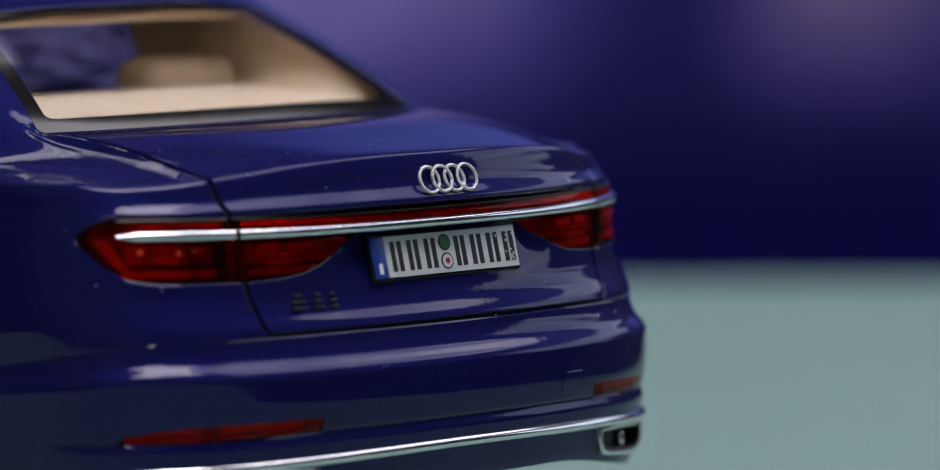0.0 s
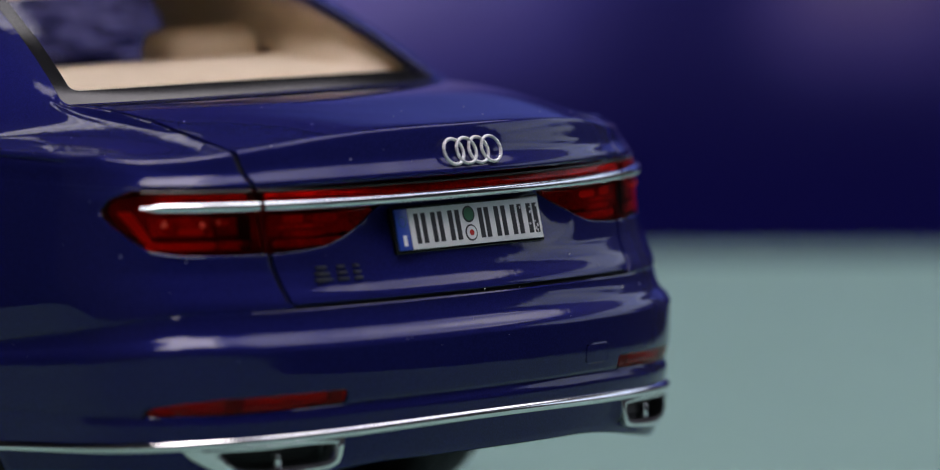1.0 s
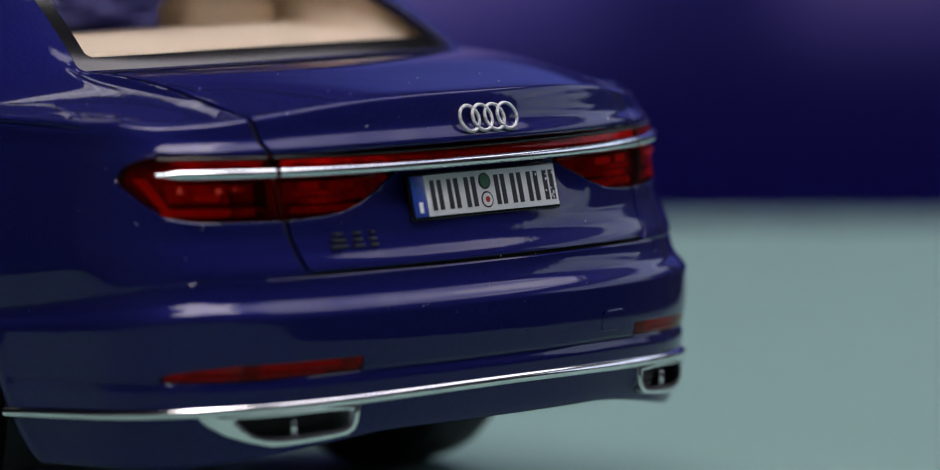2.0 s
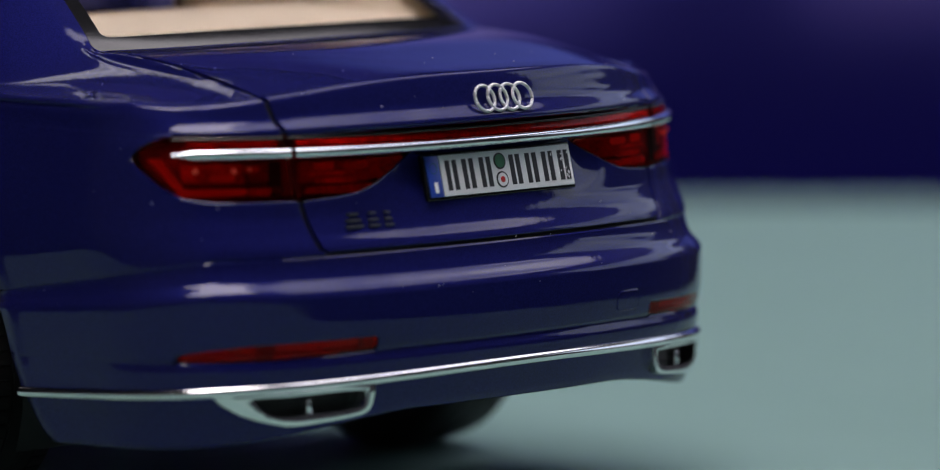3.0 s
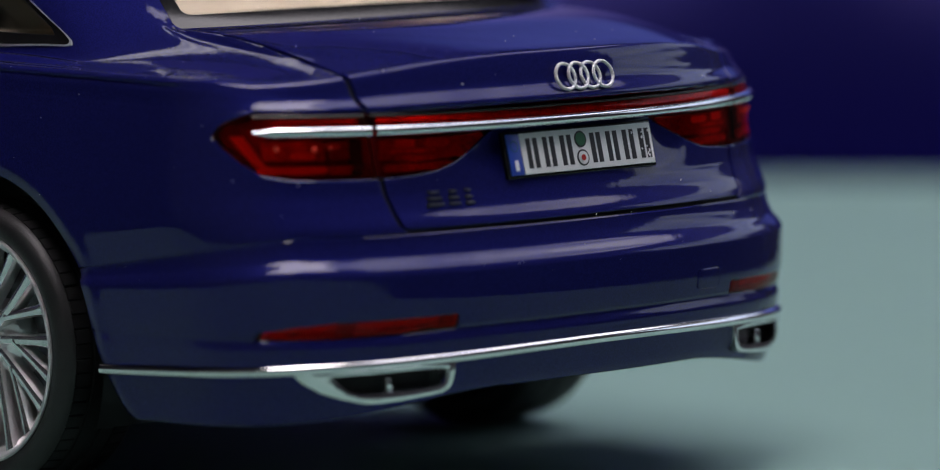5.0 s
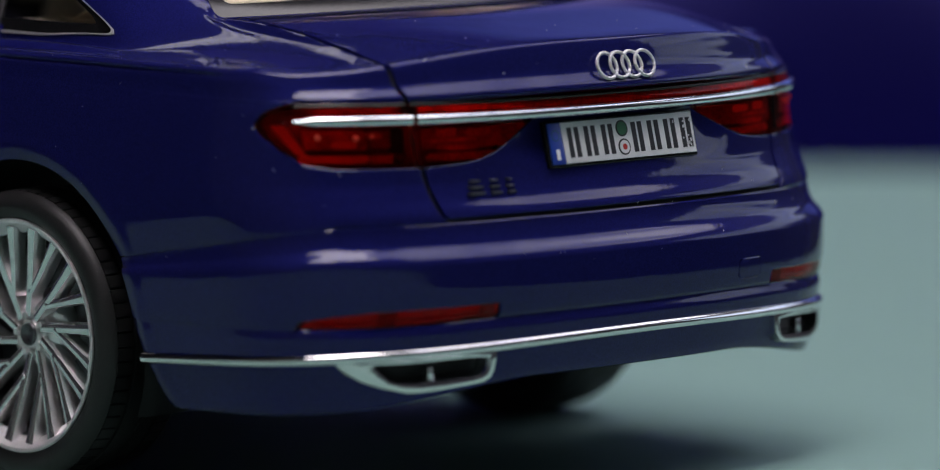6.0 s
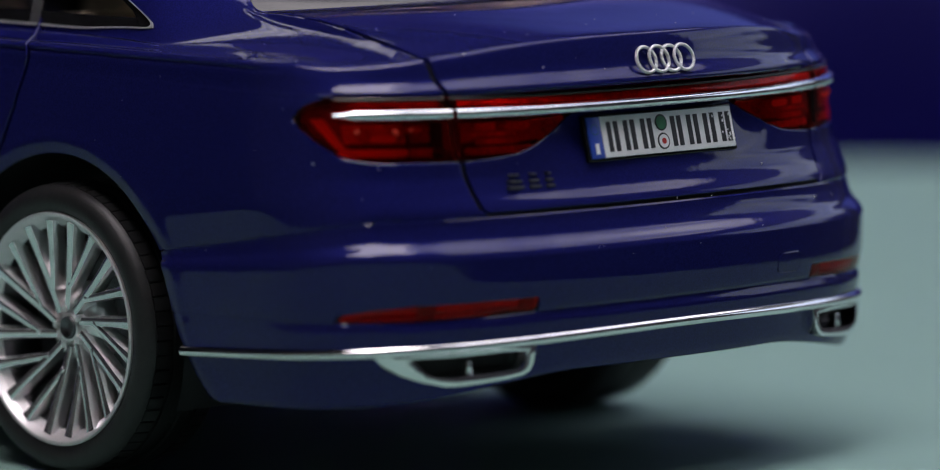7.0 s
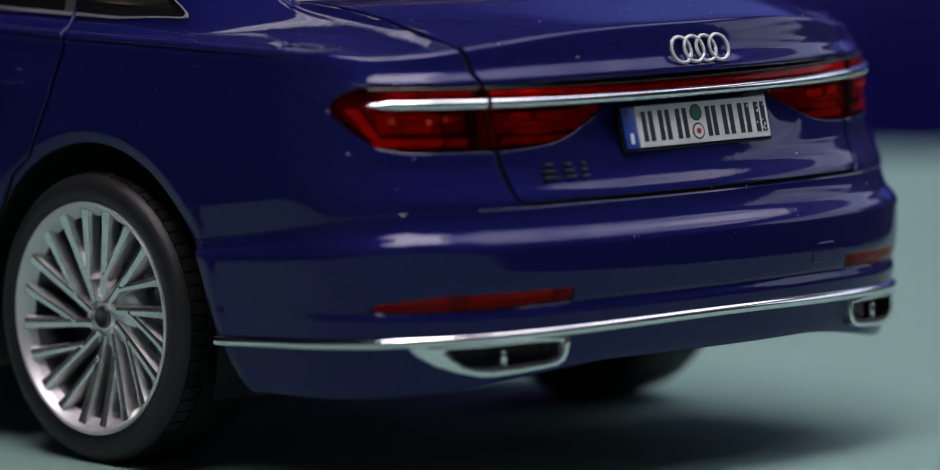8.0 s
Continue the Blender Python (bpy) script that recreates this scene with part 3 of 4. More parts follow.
# ---- fog reflectors ----
V, F = skin(in_fog)
for sgn in (-1, 1):
    FV, FF = clip(V, F, lambda P: sgn * P[:, 0])
    N = normals(FV, FF)
    fog = link("rear_reflector", FV[:, :3] - N * 0.009, FF, REDIN, car, "slim dark red reflector")
    panel("lens", np.concatenate([FV[:, :3] - N * 0.002, FV[:, 3:]], 1), FF, REDLENS, fog, 0.004)
    for a, b in ((0.49, 0.53), (0.735, 0.775)):
        CV, CF = clip(FV, FF, lambda P: np.minimum(np.abs(P[:, 0]) - a, b - np.abs(P[:, 0])))
        CN = normals(CV, CF)
        panel("clip", np.concatenate([CV[:, :3] - CN * 0.005, CV[:, 3:]], 1), CF, DARKRED, fog, 0.003)

# ---- towing eye cover: a small square flap set into the bumper ----
V, F = skin(lambda P: tow_gap(P))
panel("tow_cover", V, F, PAINT, car, 0.012, 0.0015, chamfer=0.003)

# ---- tail pipe trims ----
OUTER = [(0.846, 0.398), (0.846, 0.380), (0.830, 0.358), (0.805, 0.338), (0.762, 0.320), (0.712, 0.308), (0.680, 0.308), (0.625, 0.313), (0.560, 0.320),
         (0.525, 0.325), (0.505, 0.336), (0.496, 0.352), (0.491, 0.375), (0.488, 0.398), (0.560, 0.400), (0.700, 0.397)]
HOLE = [(0.780, 0.376), (0.778, 0.3725), (0.772, 0.366), (0.765, 0.357), (0.752, 0.342), (0.738, 0.335), (0.700, 0.333), (0.630, 0.336), (0.560, 0.341),
        (0.536, 0.344), (0.524, 0.350), (0.519, 0.360), (0.516, 0.376), (0.515, 0.384), (0.570, 0.385), (0.700, 0.379)]


def on_bumper(x, z, out):
    q = min(abs(x) / 0.944, 1)
    y = -0.052 + CORNER * (1 - (1 - q**POWER) ** (1 / POWER))
    return (x, y - out, z)


for sgn in (-1, 1):
    rings = [[(p[0], p[1], -0.01) for p in OUTER], [(p[0], p[1], 0.010) for p in OUTER]]
    for f, o in ((0.06, 0.0145), (0.5, 0.0165), (0.94, 0.0135), (1.0, 0.006), (1.0, -0.05)):
        rings.append([(a[0] * (1 - f) + b[0] * f, a[1] * (1 - f) + b[1] * f, o) for a, b in zip(OUTER, HOLE)])
    n = len(OUTER)
    verts = [on_bumper(sgn * x, z, o) for r in rings for x, z, o in r]
    faces = [(i * n + j, i * n + (j + 1) % n, (i + 1) * n + (j + 1) % n, (i + 1) * n + j) for i in range(len(rings) - 1) for j in range(n)]
    trim = link("tailpipe_trim", verts, faces if sgn > 0 else [q[::-1] for q in faces], CHROME, car, "chrome tailpipe surround with black openings")
    trim.data.set_sharp_from_angle(angle=radians(40))
    back = [on_bumper(sgn * x, z, -0.045) for x, z in HOLE]
    link("opening", back, [tuple(range(n))], INNER, trim, smooth=False)
    bm = bmesh.new()
    mid = on_bumper(sgn * 0.648, 0.358, -0.012)
    box(bm, (mid[0] - 0.008, mid[1] - 0.012, 0.330), (mid[0] + 0.008, mid[1] + 0.02, 0.368), 0.005)
    part("divider", bm, CHROME, trim)

# ---- plate ----
plate_c, lean = Vector((0, 0.036, 0.868)), math.atan2(0.026, 0.103)
plate_m = Matrix.Translation(plate_c) @ Matrix.Rotation(-lean, 4, "X")


def plate_box(name, x0, x1, z0, z1, y0, y1, mat, parent, bevel=0.0, label=""):
    bm = bmesh.new()
    box(bm, (x0, y0, z0), (x1, y1, z1), bevel, plate_m)
    return part(name, bm, mat, parent, label)


plate = plate_box("registration_plate", -0.259, 0.259, -0.0575, 0.0575, -0.002, 0.012, GLOSSBLACK, car, 0.003, "white plate in a black frame")
plate_box("plate_sheet", -0.206, 0.252, -0.0505, 0.0505, -0.007, -0.002, WHITE, plate, 0.0015)
plate_box("blue_band", -0.252, -0.2075, -0.0505, 0.0505, -0.007, -0.002, PLATE_BLUE, plate, 0.0015)
plate_box("band_mark", -0.236, -0.224, -0.040, -0.014, -0.0082, -0.006, WHITE, plate)
for x, w in ((-0.170, 0.043), (-0.112, 0.043), (-0.052, 0.043), (0.052, 0.041), (0.110, 0.043), (0.168, 0.043), (0.224, 0.041)):
    for side in (-1, 1):
        c = x + side * (w / 2 - 0.0095)
        plate_box("plate_mark", c - 0.0072, c + 0.0072, -0.037, 0.037, -0.0083, -0.006, INK, plate)
rub = random.Random(5)
bm = bmesh.new()
for _ in range(16):
    cx, cz, turn = rub.uniform(0.165, 0.246), rub.uniform(-0.034, 0.034), rub.uniform(0, 6.28)
    ring = []
    for i in range(6):
        a, r = turn + i * math.tau / 6, rub.uniform(0.0010, 0.0045)
        ring.append(bm.verts.new(plate_m @ Vector((cx + r * math.cos(a), -0.0086, cz + 1.3 * r * math.sin(a)))))
    tip = bm.verts.new(plate_m @ Vector((cx, -0.0090, cz)))
    for i in range(6):
        bm.faces.new((ring[i], ring[(i + 1) % 6], tip))
part("rubbed_patch", bm, WHITE, plate, "pale patches where the print is rubbed off")
for k in range(12):
    bm = bmesh.new()
    bmesh.ops.create_cone(bm, cap_ends=True, segments=6, radius1=0.0021, radius2=0.0014, depth=0.0016)
    a = math.tau * k / 12
    bmesh.ops.transform(bm, matrix=plate_m @ Matrix.Translation((-0.230 + 0.0125 * math.sin(a), -0.0075, 0.020 + 0.0125 * math.cos(a))) @ Matrix.Rotation(radians(90), 4, "X"), verts=bm.verts)
    part("band_star", bm, GREEN, plate)
for z, mat in ((0.024, GREEN), (-0.022, REDIN)):
    for r, m, d, nm in ((0.0205, INK, -0.0082, "seal"), (0.0165, WHITE if mat is REDIN else mat, -0.0092, "seal_face"), (0.0075, mat, -0.0100, "seal_mark")):
        if mat is GREEN and nm == "seal_mark":
            continue
        bm = bmesh.new()
        bmesh.ops.create_cone(bm, cap_ends=True, segments=28, radius1=r, radius2=r, depth=0.003)
        bmesh.ops.transform(bm, matrix=plate_m @ Matrix.Translation((0.0, d + 0.0015, z)) @ Matrix.Rotation(radians(90), 4, "X"), verts=bm.verts)
        part(nm, bm, m, plate)

# ---- ring badge and small lettering bars ----
badge_m = Matrix.Translation((0, 0.0245, 1.049)) @ Matrix.Rotation(-radians(21), 4, "X")
for k in range(4):
    bm = bmesh.new()
    R, r, n, mm = 0.0325, 0.0043, 40, 8
    ring = [[bm.verts.new(badge_m @ Vector(((k - 1.5) * 0.0435 + (R + r * math.cos(b)) * math.cos(a), -0.004 - r * 0.9 * math.sin(b) - 0.0012 * (k % 2), (R + r * math.cos(b)) * math.sin(a))))
             for b in [2 * math.pi * j / mm for j in range(mm)]] for a in [2 * math.pi * i / n for i in range(n)]]
    for i in range(n):
        for j in range(mm):
            bm.faces.new((ring[i][j], ring[i][(j + 1) % mm], ring[(i + 1) % n][(j + 1) % mm], ring[(i + 1) % n][j]))
    part("badge_ring", bm, BADGE, car)
SATIN = surface("satin_grey_trim", (0.055, 0.055, 0.057), (0.095, 0.095, 0.098), 300, 0.3, 0.2)
BRUSHED = surface("brushed_aluminium", (0.40, 0.40, 0.41), (0.52, 0.52, 0.53), 300, 0.35, 0.4)
DARKCHROME = surface("dark_chrome", (0.10, 0.10, 0.11), (0.16, 0.16, 0.17), 400, 0.3, 0.9)
for x, w in ((-0.484, 0.050), (-0.430, 0.034), (-0.386, 0.024)):
    y = lambda z: float(np.interp(z, [0.765, 0.80], [0.008, 0.020])) + CORNER * (1 - (1 - (abs(x) / 0.945) ** POWER) ** (1 / POWER))
    bm = bmesh.new()
    for z, k in ((0.764, 1.0), (0.778, 0.8), (0.793, 0.55)):
        box(bm, (x - w * k / 2, y(z) - 0.006, z), (x + w * k / 2, y(z) + 0.01, z + 0.0055), 0.001)
    part("model_badge", bm, DARKCHROME, car, "small dark chrome badge bar")


# ---- glass ----
V, F = skin(lambda P: rear_glass(P) - 0.002)
N = normals(V, F)
glass = panel("rear_window", np.concatenate([V[:, :3] - N * 0.004, V[:, 3:]], 1), F, GLASS, car, 0.002, label="clear rear window with a black border")
FV, FF = clip(V, F, lambda P: -rear_glass(P, 0.044))
FN = normals(FV, FF)
panel("border", np.concatenate([FV[:, :3] - FN * 0.0035, FV[:, 3:]], 1), FF, GLOSSBLACK, glass, 0.006)
for fld, nm in ((side_glass, "side_window"), (front_glass, "windscreen")):
    V, F = skin(lambda P: fld(P) - 0.002)
    for sgn in (-1, 1) if nm == "side_window" else (0,):
        SV, SF = clip(V, F, lambda P: sgn * P[:, 0] + (sgn == 0))
        N = normals(SV, SF)
        win = panel(nm, np.concatenate([SV[:, :3] - N * 0.006, SV[:, 3:]], 1), SF, PAINTED_HAZE if sgn > 0 else GLASS, car, 0.002)
        if sgn:
            BV, BF = clip(SV, SF, lambda P: 0.032 - side_glass(P))
            BN = normals(BV, BF)
            panel("seal", np.concatenate([BV[:, :3] - BN * 0.003, BV[:, 3:]], 1), BF, GLOSSBLACK, win, 0.01)
            CV, CF = clip(SV, SF, lambda P: 0.0065 - side_glass(P))
            panel("bright_trim", CV, CF, BRUSHED, win, 0.006, 0.003)
            CV, CF = clip(SV, SF, lambda P: np.minimum(0.018 - side_glass(P), side_glass(P) - 0.0065))
            panel("grey_trim", CV, CF, SATIN, win, 0.006, 0.001, label="dark grey satin window surround")
            PV, PF = clip(SV, SF, lambda P: 0.018 - np.abs(P[:, 1] - 1.415 - (P[:, 2] - 1.1) * 0.15))
            panel("pillar_cover", PV, PF, SATIN, win, 0.012, -0.001)

# ---- cabin ----
def trim_open(V):
    """Over zero in the window openings of the inner trim."""
    x, y, z = np.abs(V[:, 0]), V[:, 1], V[:, 2]
    door = np.minimum(np.minimum(y - 1.70 - (z - 1.26) * 0.9, 1.365 - z), z - 1.09)
    quarter = np.minimum(np.minimum(y - 1.28, 1.575 - y + (z - 1.26) * 0.9), np.minimum(1.205 + (y - 1.30) * 0.24 - z, z - 1.09))
    return np.where(x > 0.45, np.maximum(door, quarter), -1.0)


V, F = skin(lambda P: P[:, 3] - TOP - 0.97, lambda P: TOP + 2.1 - P[:, 3], lambda P: 2.9 - P[:, 1], lambda P: -rear_glass(P, 0.012), lambda P: -trim_open(P))
N = normals(V, F)
inner_x = V[:, 0] - np.sign(V[:, 0]) * 0.36 * np.clip(TOP + 2 - V[:, 3], 0, 1) * smooth(np.abs(V[:, 0]), 0.5, 0.62) * smooth(-rear_glass(V), -0.015, 0.20)
link("pillar_trim", np.stack([inner_x, V[:, 1], V[:, 2]], 1) - N * 0.030, F, CREAM, car, "tan inner pillar trim")
V, F = skin(lambda P: P[:, 3] - TOP - 2.0)
N = normals(V, F)
link("headliner", V[:, :3] - N * 0.028, F, CREAM, car, "cream roof lining")
bm = bmesh.new()
box(bm, (-0.565, 0.87, 1.05), (0.565, 1.30, 1.184), 0.010, Matrix.Translation((0, 0.84, 1.16)) @ Matrix.Rotation(radians(3.5), 4, "X") @ Matrix.Translation((0, -0.84, -1.16)))
part("parcel_shelf", bm, CREAM, car, "cream parcel shelf")
for sgn in (-1, 1):
    bm = bmesh.new()
    box(bm, (sgn * 0.650 - 0.085, 0.98, 1.05), (sgn * 0.650 + 0.085, 1.50, 1.122), 0.012)
    part("side_shelf", bm, CREAM, car, "cream ledge below the side window")
bm = bmesh.new()
box(bm, (-0.50, 1.26, 1.385), (0.50, 1.36, 1.412), 0.012)
part("rear_header_trim", bm, CREAM, car, "tan trim over the rear window")
bm = bmesh.new()
box(bm, (-0.15, 1.235, 1.414), (0.15, 1.262, 1.430), 0.004)
part("high_brake_lamp", bm, DARKRED, car, "dark red high brake lamp")
bm = bmesh.new()
box(bm, (-0.57, 1.26, 0.55), (0.57, 1.46, 1.14), 0.05)
part("rear_seat", bm, CREAM, car)
bm = bmesh.new()
box(bm, (0.17, 1.27, 1.12), (0.51, 1.42, 1.285), 0.05)
part("headrest", bm, CREAM, car)
for x in (-0.38, 0.38):
    bm = bmesh.new()
    box(bm, (x - 0.25, 2.25, 0.50), (x + 0.25, 2.42, 1.10), 0.06)
    part("front_seat", bm, CREAM, car)
bm = bmesh.new()
box(bm, (-0.72, 3.1, 0.6), (0.72, 3.6, 1.0), 0.05)
part("dashboard", bm, BLACK, car)
bm = bmesh.new()
box(bm, (-0.60, 0.10, 0.31), (0.60, 5.0, 0.46), 0.03)
part("underbody", bm, INNER, car)


# ---- wheels ----
def lathe(profile, segs, wobble=None):
    """Turned about the x axis; profile rows are (x, r)."""
    n = len(profile)
    verts, faces = [], []
    for i in range(segs):
        a = 2 * math.pi * i / segs
        for k, (x, r) in enumerate(profile):
            rr = r - (wobble(i, k) if wobble else 0)
            verts.append((x, rr * math.cos(a), rr * math.sin(a)))
    for i in range(segs):
        for k in range(n - 1):
            a, b = i * n + k, ((i + 1) % segs) * n + k
            faces.append((a, a + 1, b + 1, b))
    return verts, faces


def build_wheel():
    root = new("wheel")
    side = [(-0.112, 0.272), (-0.122, 0.284), (-0.130, 0.296), (-0.136, 0.310), (-0.137, 0.325), (-0.132, 0.340), (-0.124, 0.350), (-0.114, 0.3570), (-0.1080, 0.3588), (-0.1075, 0.3562), (-0.1058, 0.3562), (-0.1053, 0.3596), (-0.100, 0.3605),
            (-0.078, 0.3620), (-0.062, 0.3628), (-0.061, 0.3560), (-0.052, 0.3560), (-0.051, 0.3630), (-0.012, 0.3635), (-0.011, 0.3560), (0.0, 0.3560)]
    prof = side + [(-x, r) for x, r in side[-2::-1]]
    n = len(prof)
    cut = {k for k in range(n) if 11 <= k <= 14 or n - 15 <= k <= n - 12}
    v, f = lathe(prof, 62 * 12, lambda i, k: 0.010 if i % 12 == 0 and k in cut else 0.0)
    tyre = link("tyre", v, f, RUBBER, root, "black rubber tyre")
    tyre.data.set_sharp_from_angle(angle=radians(35))
    rim = [(-0.122, 0.2925), (-0.1320, 0.2915), (-0.1340, 0.2885), (-0.1325, 0.2820), (-0.122, 0.2750), (-0.112, 0.2690)]
    link("rim", *lathe(rim, 120), RIMCOAT, root, "silver alloy rim").data.set_sharp_from_angle(angle=radians(40))
    link("rim_well", *lathe([(-0.112, 0.2690), (-0.104, 0.2610), (-0.096, 0.2545)], 120), RIMCOAT, root, "bright silver inner slope of the rim")
    # the barrel's darker grey paints in the shade deep behind the spokes
    link("barrel", *lathe([(-0.096, 0.2545), (-0.074, 0.2470), (-0.050, 0.2400), (-0.03, 0.2380), (0.10, 0.2380)], 90), DARKCHROME, root, "dark grey rim barrel")
    hub = [(-0.088, 0.0), (-0.088, 0.030), (-0.089, 0.0335), (-0.086, 0.036), (-0.078, 0.0375), (-0.074, 0.040), (-0.073, 0.056), (-0.078, 0.060), (-0.080, 0.066), (-0.074, 0.076), (-0.058, 0.090), (-0.036, 0.106), (-0.01, 0.112)]
    link("hub", *lathe(hub, 60), CAST, root)
    link("centre_cap", *lathe([(-0.0925, 0.0), (-0.0925, 0.022), (-0.0945, 0.0225), (-0.0945, 0.026), (-0.092, 0.0285), (-0.084, 0.029)], 40), DARKCHROME, root, "grey centre cap")
    link("brake_disc", *lathe([(-0.012, 0.09), (-0.016, 0.10), (-0.016, 0.205), (-0.012, 0.208), (0.01, 0.208)], 60), DARKCHROME, root, "grey brake disc")
    link("backing", *lathe([(0.02, 0.0), (0.02, 0.252)], 48), INNER, root)

    def blade(a, b, w0, w1, d0, d1, foot):
        """A spoke from a to b, (across, out): a flat machined face on cast flanks that spread to a broad foot."""
        bm = bmesh.new()
        a, b = Vector(a), Vector(b)
        along = (b - a).normalized()
        across = Vector((along.y, -along.x))
        rows = []
        for i in range(13):
            t = i / 12
            p = a.lerp(b, t)
            h = (w0 + (w1 - w0) * t) / 2 + 0.003 * max(0.0, t - 0.8) * 5
            face = d0 + (d1 - d0) * t**1.25
            deep = 0.012
            flare = foot * (0.30 + 0.70 * t)
            sect = ((face, h - 0.0014), (face + 0.0006, h - 0.0004), (face + 0.0020, h), (face + deep * 0.5, h + flare * 0.42), (face + deep, h + flare), (face + 0.036, h + flare * 0.9))
            rows.append([bm.verts.new((x, *(p + across * u))) for x, u in sect] + [bm.verts.new((x, *(p - across * u))) for x, u in sect[::-1]])
        n = len(rows[0])
        for r0, r1 in zip(rows, rows[1:]):
            for j in range(n):
                q = bm.faces.new((r0[j], r0[(j + 1) % n], r1[(j + 1) % n], r1[j]))
                q.material_index = 0 if j == n - 1 or j in (0, n - 2) else 1
        for r in (rows[0], rows[-1]):
            bm.faces.new(r).material_index = 1
        return bm

    long_ = part("spoke", blade((0.016, 0.044), (0.018, 0.2715), 0.0200, 0.0240, -0.0895, -0.1205, 0.0050), SILVER, root)
    short = part("spoke", blade((0.013, 0.104), (-0.0700, 0.2615), 0.0165, 0.0225, -0.0960, -0.1205, 0.0046), SILVER, root)
    for ob in (long_, short):
        ob.data.materials.append(CAST)
        for k in range(10):
            o = ob if k == 0 else ob.copy()
            if k:
                scene.collection.objects.link(o)
            o.matrix_basis = Matrix.Rotation(radians(36 * k + 14), 4, "X")
    for k in range(5):
        a = radians(-72 * k + 74)
        bm = bmesh.new()
        bmesh.ops.create_cone(bm, cap_ends=True, segments=10, radius1=0.0105, radius2=0.0085, depth=0.024)
        bmesh.ops.transform(bm, matrix=Matrix.Translation((-0.080, 0.048 * math.cos(a), 0.048 * math.sin(a))) @ Matrix.Rotation(radians(-90), 4, "Y"), verts=bm.verts)
        part("wheel_bolt", bm, CAST, root)
    return root


wheel = build_wheel()
wheel.parent = car
spots = [(-0.826, WHEEL_Y, 0), (0.826, WHEEL_Y, 180), (-0.826, FRONT_Y, 0), (0.826, FRONT_Y, 180)]
for i, (x, y, turn) in enumerate(spots):
    m = pose(x * K, y * K, WHEEL_Z * K, 0, 0, turn)
    if i == 0:
        wheel.matrix_basis = m
    else:
        copy_thing(wheel, m)
for sgn in (-1, 1):
    for cy in (WHEEL_Y, FRONT_Y):
        verts, faces = [], []
        for i in range(33):
            a = math.pi * (-0.12 + 1.24 * i / 32)
            for x, r in ((0.925, 0.452), (0.62, 0.452), (0.60, 0.40), (0.60, 0.02)):
                verts.append((sgn * x, cy + r * math.cos(a), WHEEL_Z + r * math.sin(a)))
        for i in range(32):
            for k in range(3):
                faces.append((i * 4 + k, i * 4 + k + 1, i * 4 + k + 5, i * 4 + k + 4))
        link("wheel_arch", verts, faces, INNER, car)

# ---- specks of dust on the paint ----
V, F = skin(lambda P: P[:, 3] - 7.0, lambda P: TOP + 0.95 - P[:, 3], lambda P: 1.1 - P[:, 1], lambda P: 0.75 - P[:, 0], no_arch)
N = normals(V, F)
rng = random.Random(7)
dv, df = [], []
weights = [float(np.linalg.norm(np.cross(V[q[1], :3] - V[q[0], :3], V[q[2], :3] - V[q[0], :3]))) for q in F]
for q in rng.choices(F, weights, k=75):
    i = q[0]
    if lamp_gap(V[i:i + 1])[0] > -0.01:
        continue
    n = Vector(N[i])
    t = n.orthogonal().normalized()
    t.rotate(Matrix.Rotation(rng.uniform(0, 6.3), 3, n))
    s = n.cross(t)
    p = Vector(V[i, :3]) + n * 0.0008
    size = rng.uniform(0.0007, 0.0017)
    long_way = size * rng.choice((1.0, 1.0, 1.2, 3.0))
    base = len(dv)
    for d in (t * long_way, s * size, -t * long_way, -s * size, n * size * 0.7):
        dv.append(tuple(p + d))
    df += [(base + a, base + (a + 1) % 4, base + 4) for a in range(4)]
DUST = surface("dust", (0.45, 0.45, 0.46), (0.60, 0.60, 0.60), 900, 0.9)
dust = link("dust", dv, df, DUST, car, "pale specks of dust", smooth=False)
dust["kind"] = "stuff"

# raised rounded edge of the rear door beside the window
for sgn in (-1, 1):
    pool = SKIN[0][(SKIN[0][:, 0] * sgn > 0.75) & (SKIN[0][:, 1] > 1.2) & (SKIN[0][:, 1] < 1.6)]
    pts = []
    for z in np.linspace(1.030, 1.118, 16):
        y = float(door_cut(np.array([[0.0, 0.0, z]]))[0]) + 0.004
        near = pool[np.argmin((pool[:, 1] - y) ** 2 + (pool[:, 2] - z) ** 2)]
        pts.append((near[0], y, z))
    pts = np.array(pts)
    pts[1:-1, 0] = (pts[:-2, 0] + pts[1:-1, 0] + pts[2:, 0]) / 3
    sweep("door_edge", pts, [(0.87 * sgn, 0, 0.5)] * 16, [(0, sgn * -1.0, 0)] * 16, 0.0055 * np.sin(np.linspace(0.25, np.pi - 0.4, 16)) ** 0.5, 0.0055, PAINT, car)

# door handles, their faces leaning in towards the top
for sgn in (-1, 1):
    bm = bmesh.new()
    box(bm, (sgn * 0.975 - 0.013, 1.535, 0.934), (sgn * 0.975 + 0.013, 1.74, 0.972), 0.011)
    for q in bm.verts:
        q.co.x -= sgn * 0.55 * max(0.0, q.co.z - 0.948)
    part("door_handle", bm, CHROME, car, "chrome door handle")

# ---- table, backdrop, room ----
bm = bmesh.new()
box(bm, (-0.30, -1.0, -0.03), (0.15, 0.455, 0.0), 0.004)
table = part("table", bm, TABLE, None, scale=1)
table.matrix_world = pose(0, 0, 0, 0, 0, -45)
tagged(table, "teal painted table top with a smooth matt surface", "table")
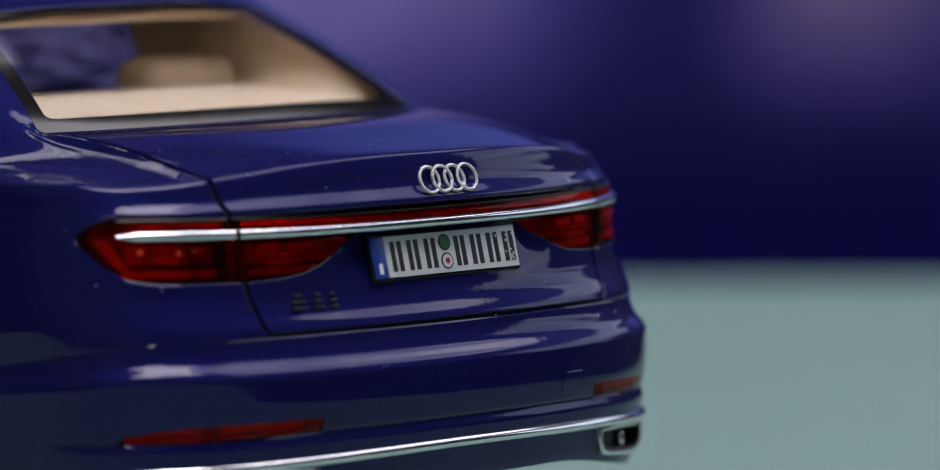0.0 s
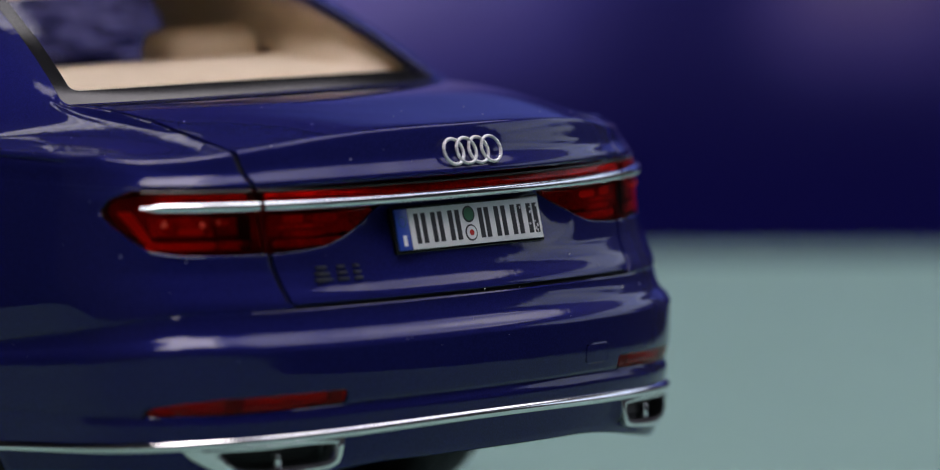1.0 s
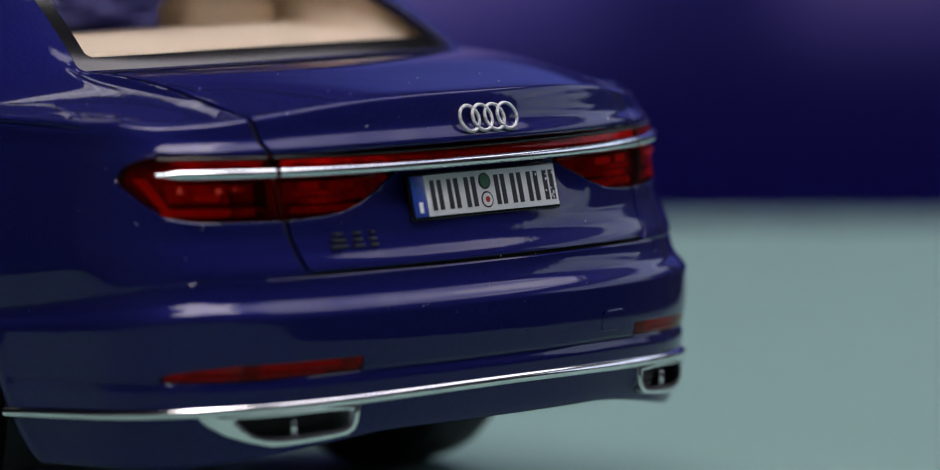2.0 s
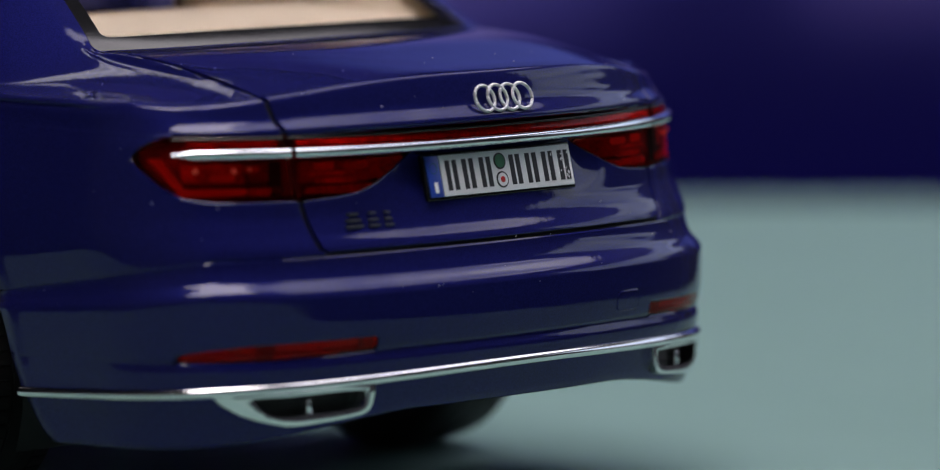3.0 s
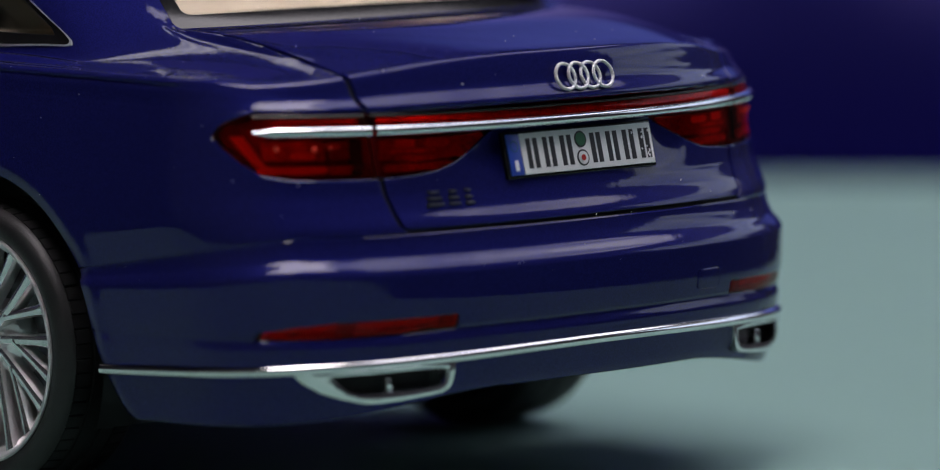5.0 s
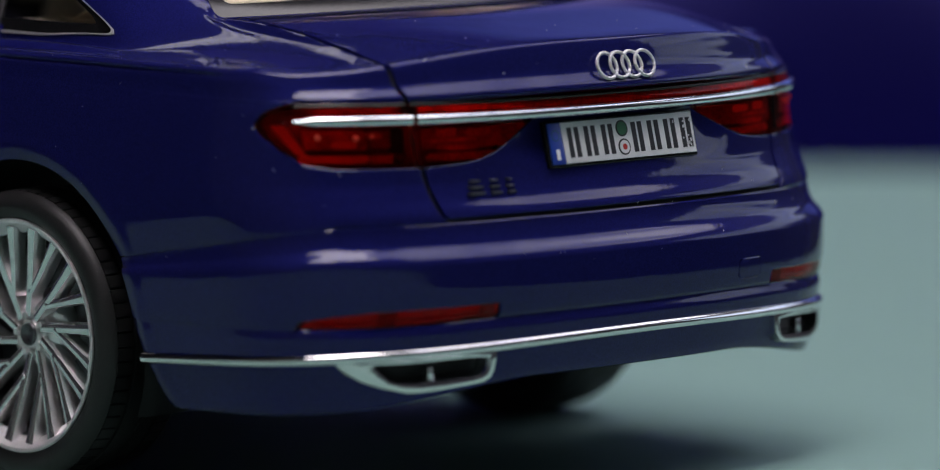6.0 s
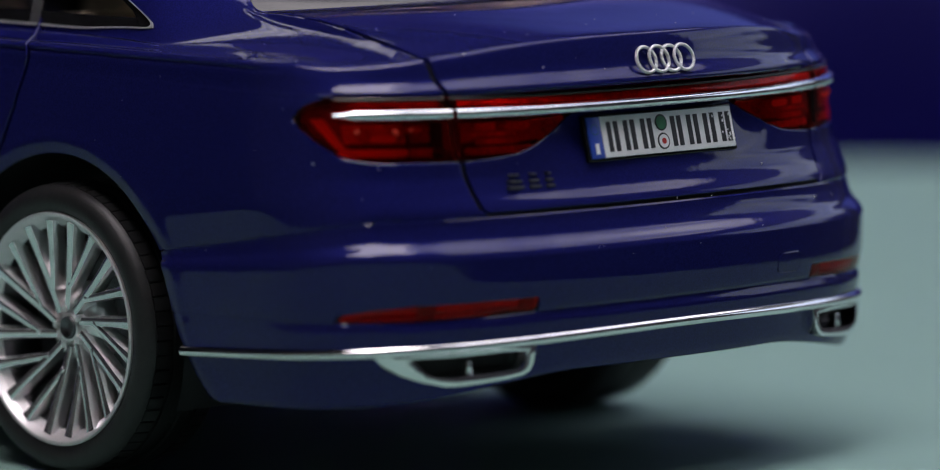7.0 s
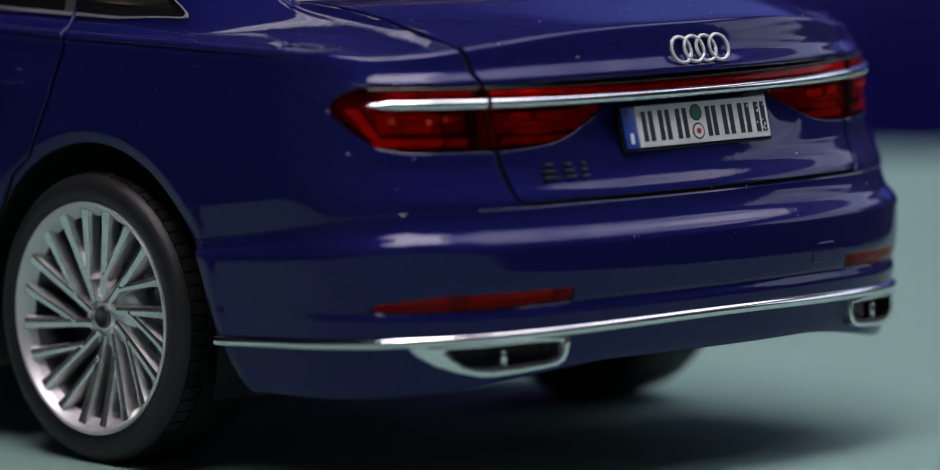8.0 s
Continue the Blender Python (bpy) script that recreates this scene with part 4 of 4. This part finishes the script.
for x in (-0.25, 0.10):
    for y in (-0.92, 0.42):
        bm = bmesh.new()
        box(bm, (x - 0.03, y - 0.03, -0.75), (x + 0.03, y + 0.03, -0.03), 0.004)
        part("leg", bm, TABLE, table, scale=1)

BACK, btree, bb = nodes_of("blue_backdrop_cloth")
set_in(bb, Roughness=0.85, Specular_IOR_Level=0.0)
coord = btree.nodes.new("ShaderNodeTexCoord")
xyz = btree.nodes.new("ShaderNodeSeparateXYZ")
btree.links.new(coord.outputs["Object"], xyz.inputs[0])
warp = noise_node(btree, 9.0, 2.0)


def math_node(op, *args):
    n = btree.nodes.new("ShaderNodeMath")
    n.operation = op
    for k, v in enumerate(args):
        if isinstance(v, (int, float)):
            n.inputs[k].default_value = v
        else:
            btree.links.new(v, n.inputs[k])
    return n.outputs[0]


def step(source, lo, hi, a=0.0, b=1.0):
    n = btree.nodes.new("ShaderNodeMapRange")
    n.interpolation_type = "SMOOTHSTEP"
    for k, v in enumerate((lo, hi, a, b)):
        n.inputs[k + 1].default_value = v
    btree.links.new(source, n.inputs[0])
    return n.outputs[0]


# violet tones fitted to the camera's view: a broad violet field and a fainter mauve one beside it that fade to navy
# towards the table
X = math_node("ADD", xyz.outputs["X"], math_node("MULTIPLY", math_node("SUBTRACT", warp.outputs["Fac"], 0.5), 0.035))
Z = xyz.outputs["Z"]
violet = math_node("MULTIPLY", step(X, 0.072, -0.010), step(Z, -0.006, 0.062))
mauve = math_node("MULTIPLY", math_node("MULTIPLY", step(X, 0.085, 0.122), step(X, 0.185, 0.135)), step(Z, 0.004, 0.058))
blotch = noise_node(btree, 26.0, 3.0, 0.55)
# the tones darken above the view so the boot lid mirrors navy
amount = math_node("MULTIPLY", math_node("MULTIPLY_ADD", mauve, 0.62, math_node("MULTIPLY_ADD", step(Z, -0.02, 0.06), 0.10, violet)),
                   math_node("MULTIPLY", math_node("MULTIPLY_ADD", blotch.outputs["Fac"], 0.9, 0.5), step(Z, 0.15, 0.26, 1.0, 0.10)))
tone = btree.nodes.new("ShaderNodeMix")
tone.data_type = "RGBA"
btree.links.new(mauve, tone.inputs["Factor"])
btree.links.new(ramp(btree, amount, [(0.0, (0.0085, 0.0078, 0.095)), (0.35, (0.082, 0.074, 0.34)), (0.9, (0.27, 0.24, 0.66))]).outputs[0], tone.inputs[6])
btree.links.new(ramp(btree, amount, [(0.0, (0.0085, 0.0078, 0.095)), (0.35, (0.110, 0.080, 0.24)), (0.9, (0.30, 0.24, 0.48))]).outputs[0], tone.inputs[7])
# a clear blue patch added high on one side, out of view, for the boot lid to mirror
blue = btree.nodes.new("ShaderNodeMix")
blue.data_type = "RGBA"
btree.links.new(math_node("MULTIPLY", step(X, -0.07, 0.06), math_node("MULTIPLY", step(Z, 0.13, 0.20), step(Z, 0.50, 0.36))), blue.inputs["Factor"])
btree.links.new(tone.outputs[2], blue.inputs[6])
blue.inputs[7].default_value = (0.18, 0.24, 0.80, 1)
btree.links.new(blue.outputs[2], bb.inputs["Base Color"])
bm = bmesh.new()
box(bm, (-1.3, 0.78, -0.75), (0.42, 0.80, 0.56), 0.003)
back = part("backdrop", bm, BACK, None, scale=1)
back.matrix_world = pose(0, 0, 0, 0, 0, -45)
tagged(back, "dark blue and violet blotched backdrop cloth behind the table", "backdrop", kind="structure")


def slab(name, lo, hi, mat, label, cat):
    bm = bmesh.new()
    box(bm, lo, hi)
    return tagged(part(name, bm, mat, None, smooth=False, scale=1), label, cat, kind="structure")


slab("floor", (-2.6, -2.6, -0.80), (2.6, 2.6, -0.75), FLOORM, "plain brown room floor under the table", "floor")
bm = bmesh.new()
# ceiling openings placed to shape reflections on the car: (x from, x to, y from, y to)
ROOF_OPEN = [(-1.20, 0.15, -0.66, 0.15), (0.15, 2.40, -1.35, 0.35), (0.95, 1.50, 0.90, 1.40), (0.70, 1.25, 1.50, 2.25)]
xs = sorted({-2.6, 2.6, *(v for w in ROOF_OPEN for v in w[:2])})
ys = sorted({-2.6, 2.6, *(v for w in ROOF_OPEN for v in w[2:])})
for x0, x1 in zip(xs, xs[1:]):
    for y0, y1 in zip(ys, ys[1:]):
        if not any(w[0] <= x0 and x1 <= w[1] and w[2] <= y0 and y1 <= w[3] for w in ROOF_OPEN):
            box(bm, (x0, y0, 1.9), (x1, y1, 1.98))
tagged(part("ceiling", bm, WALLS, None, smooth=False, scale=1), "unseen grey ceiling with openings placed to shape reflections on the car", "ceiling", kind="structure")
# glowing panels added above the unseen ceiling to light the car
slab("glow_panel", (-3.0, -2.8, 2.30), (0.05, 0.66, 2.32), GLOW_BRIGHT, "bright glowing panel added above the near ceiling opening", "sky")
slab("glow_panel", (0.05, -2.8, 2.30), (3.2, 0.62, 2.32), GLOW_UP, "glowing panel added above the ceiling, out of view", "sky")
slab("glow_panel", (-2.0, 0.66, 2.30), (3.2, 3.4, 2.32), GLOW_NORTH, "dimmer glowing panel added above the far ceiling openings", "sky")
bm = bmesh.new()
for lo, hi in (((-2.6, -0.75), (-2.4, 1.9)), ((2.4, -0.75), (2.6, 1.9)), ((-2.4, -0.75), (2.4, -0.30)), ((-2.4, 1.75), (2.4, 1.9))):
    box(bm, (-2.6, lo[0], lo[1]), (-2.5, hi[0], hi[1]))
tagged(part("wall_west", bm, WALLS, None, smooth=False, scale=1), "plain unseen room wall with a wide opening for light", "wall", kind="structure")
# faint panel added out of view to light the car's left flank
slab("glow_panel", (-2.72, -2.6, -0.6), (-2.70, 2.6, 2.1), GLOW_BACK, "faint glowing panel added outside the west wall opening", "sky")
slab("wall_north", (-2.5, 2.5, -0.75), (2.5, 2.6, 1.9), WALLS, "plain room wall", "wall")
slab("wall_south", (-2.5, -2.6, -0.75), (2.5, -2.5, 1.9), WALLS, "plain room wall", "wall")
bm = bmesh.new()
for lo, hi in (((-2.5, -0.75), (-1.9, 1.9)), ((0.6, -0.75), (2.5, 1.9)), ((-1.9, -0.75), (-0.45, 0.48)), ((-1.9, 1.50), (0.6, 1.9)), ((-0.45, -0.75), (0.6, 0.85))):
    box(bm, (2.5, lo[0], lo[1]), (2.6, hi[0], hi[1]))
tagged(part("wall_east", bm, WALLS, None, smooth=False, scale=1), "plain unseen room wall with a wide opening for light", "wall", kind="structure")
slab("glow_panel", (3.0, -3.2, -0.75), (3.02, 2.4, 2.2), SKY_SIDE, "bright sky and dark trees outside the window", "sky")
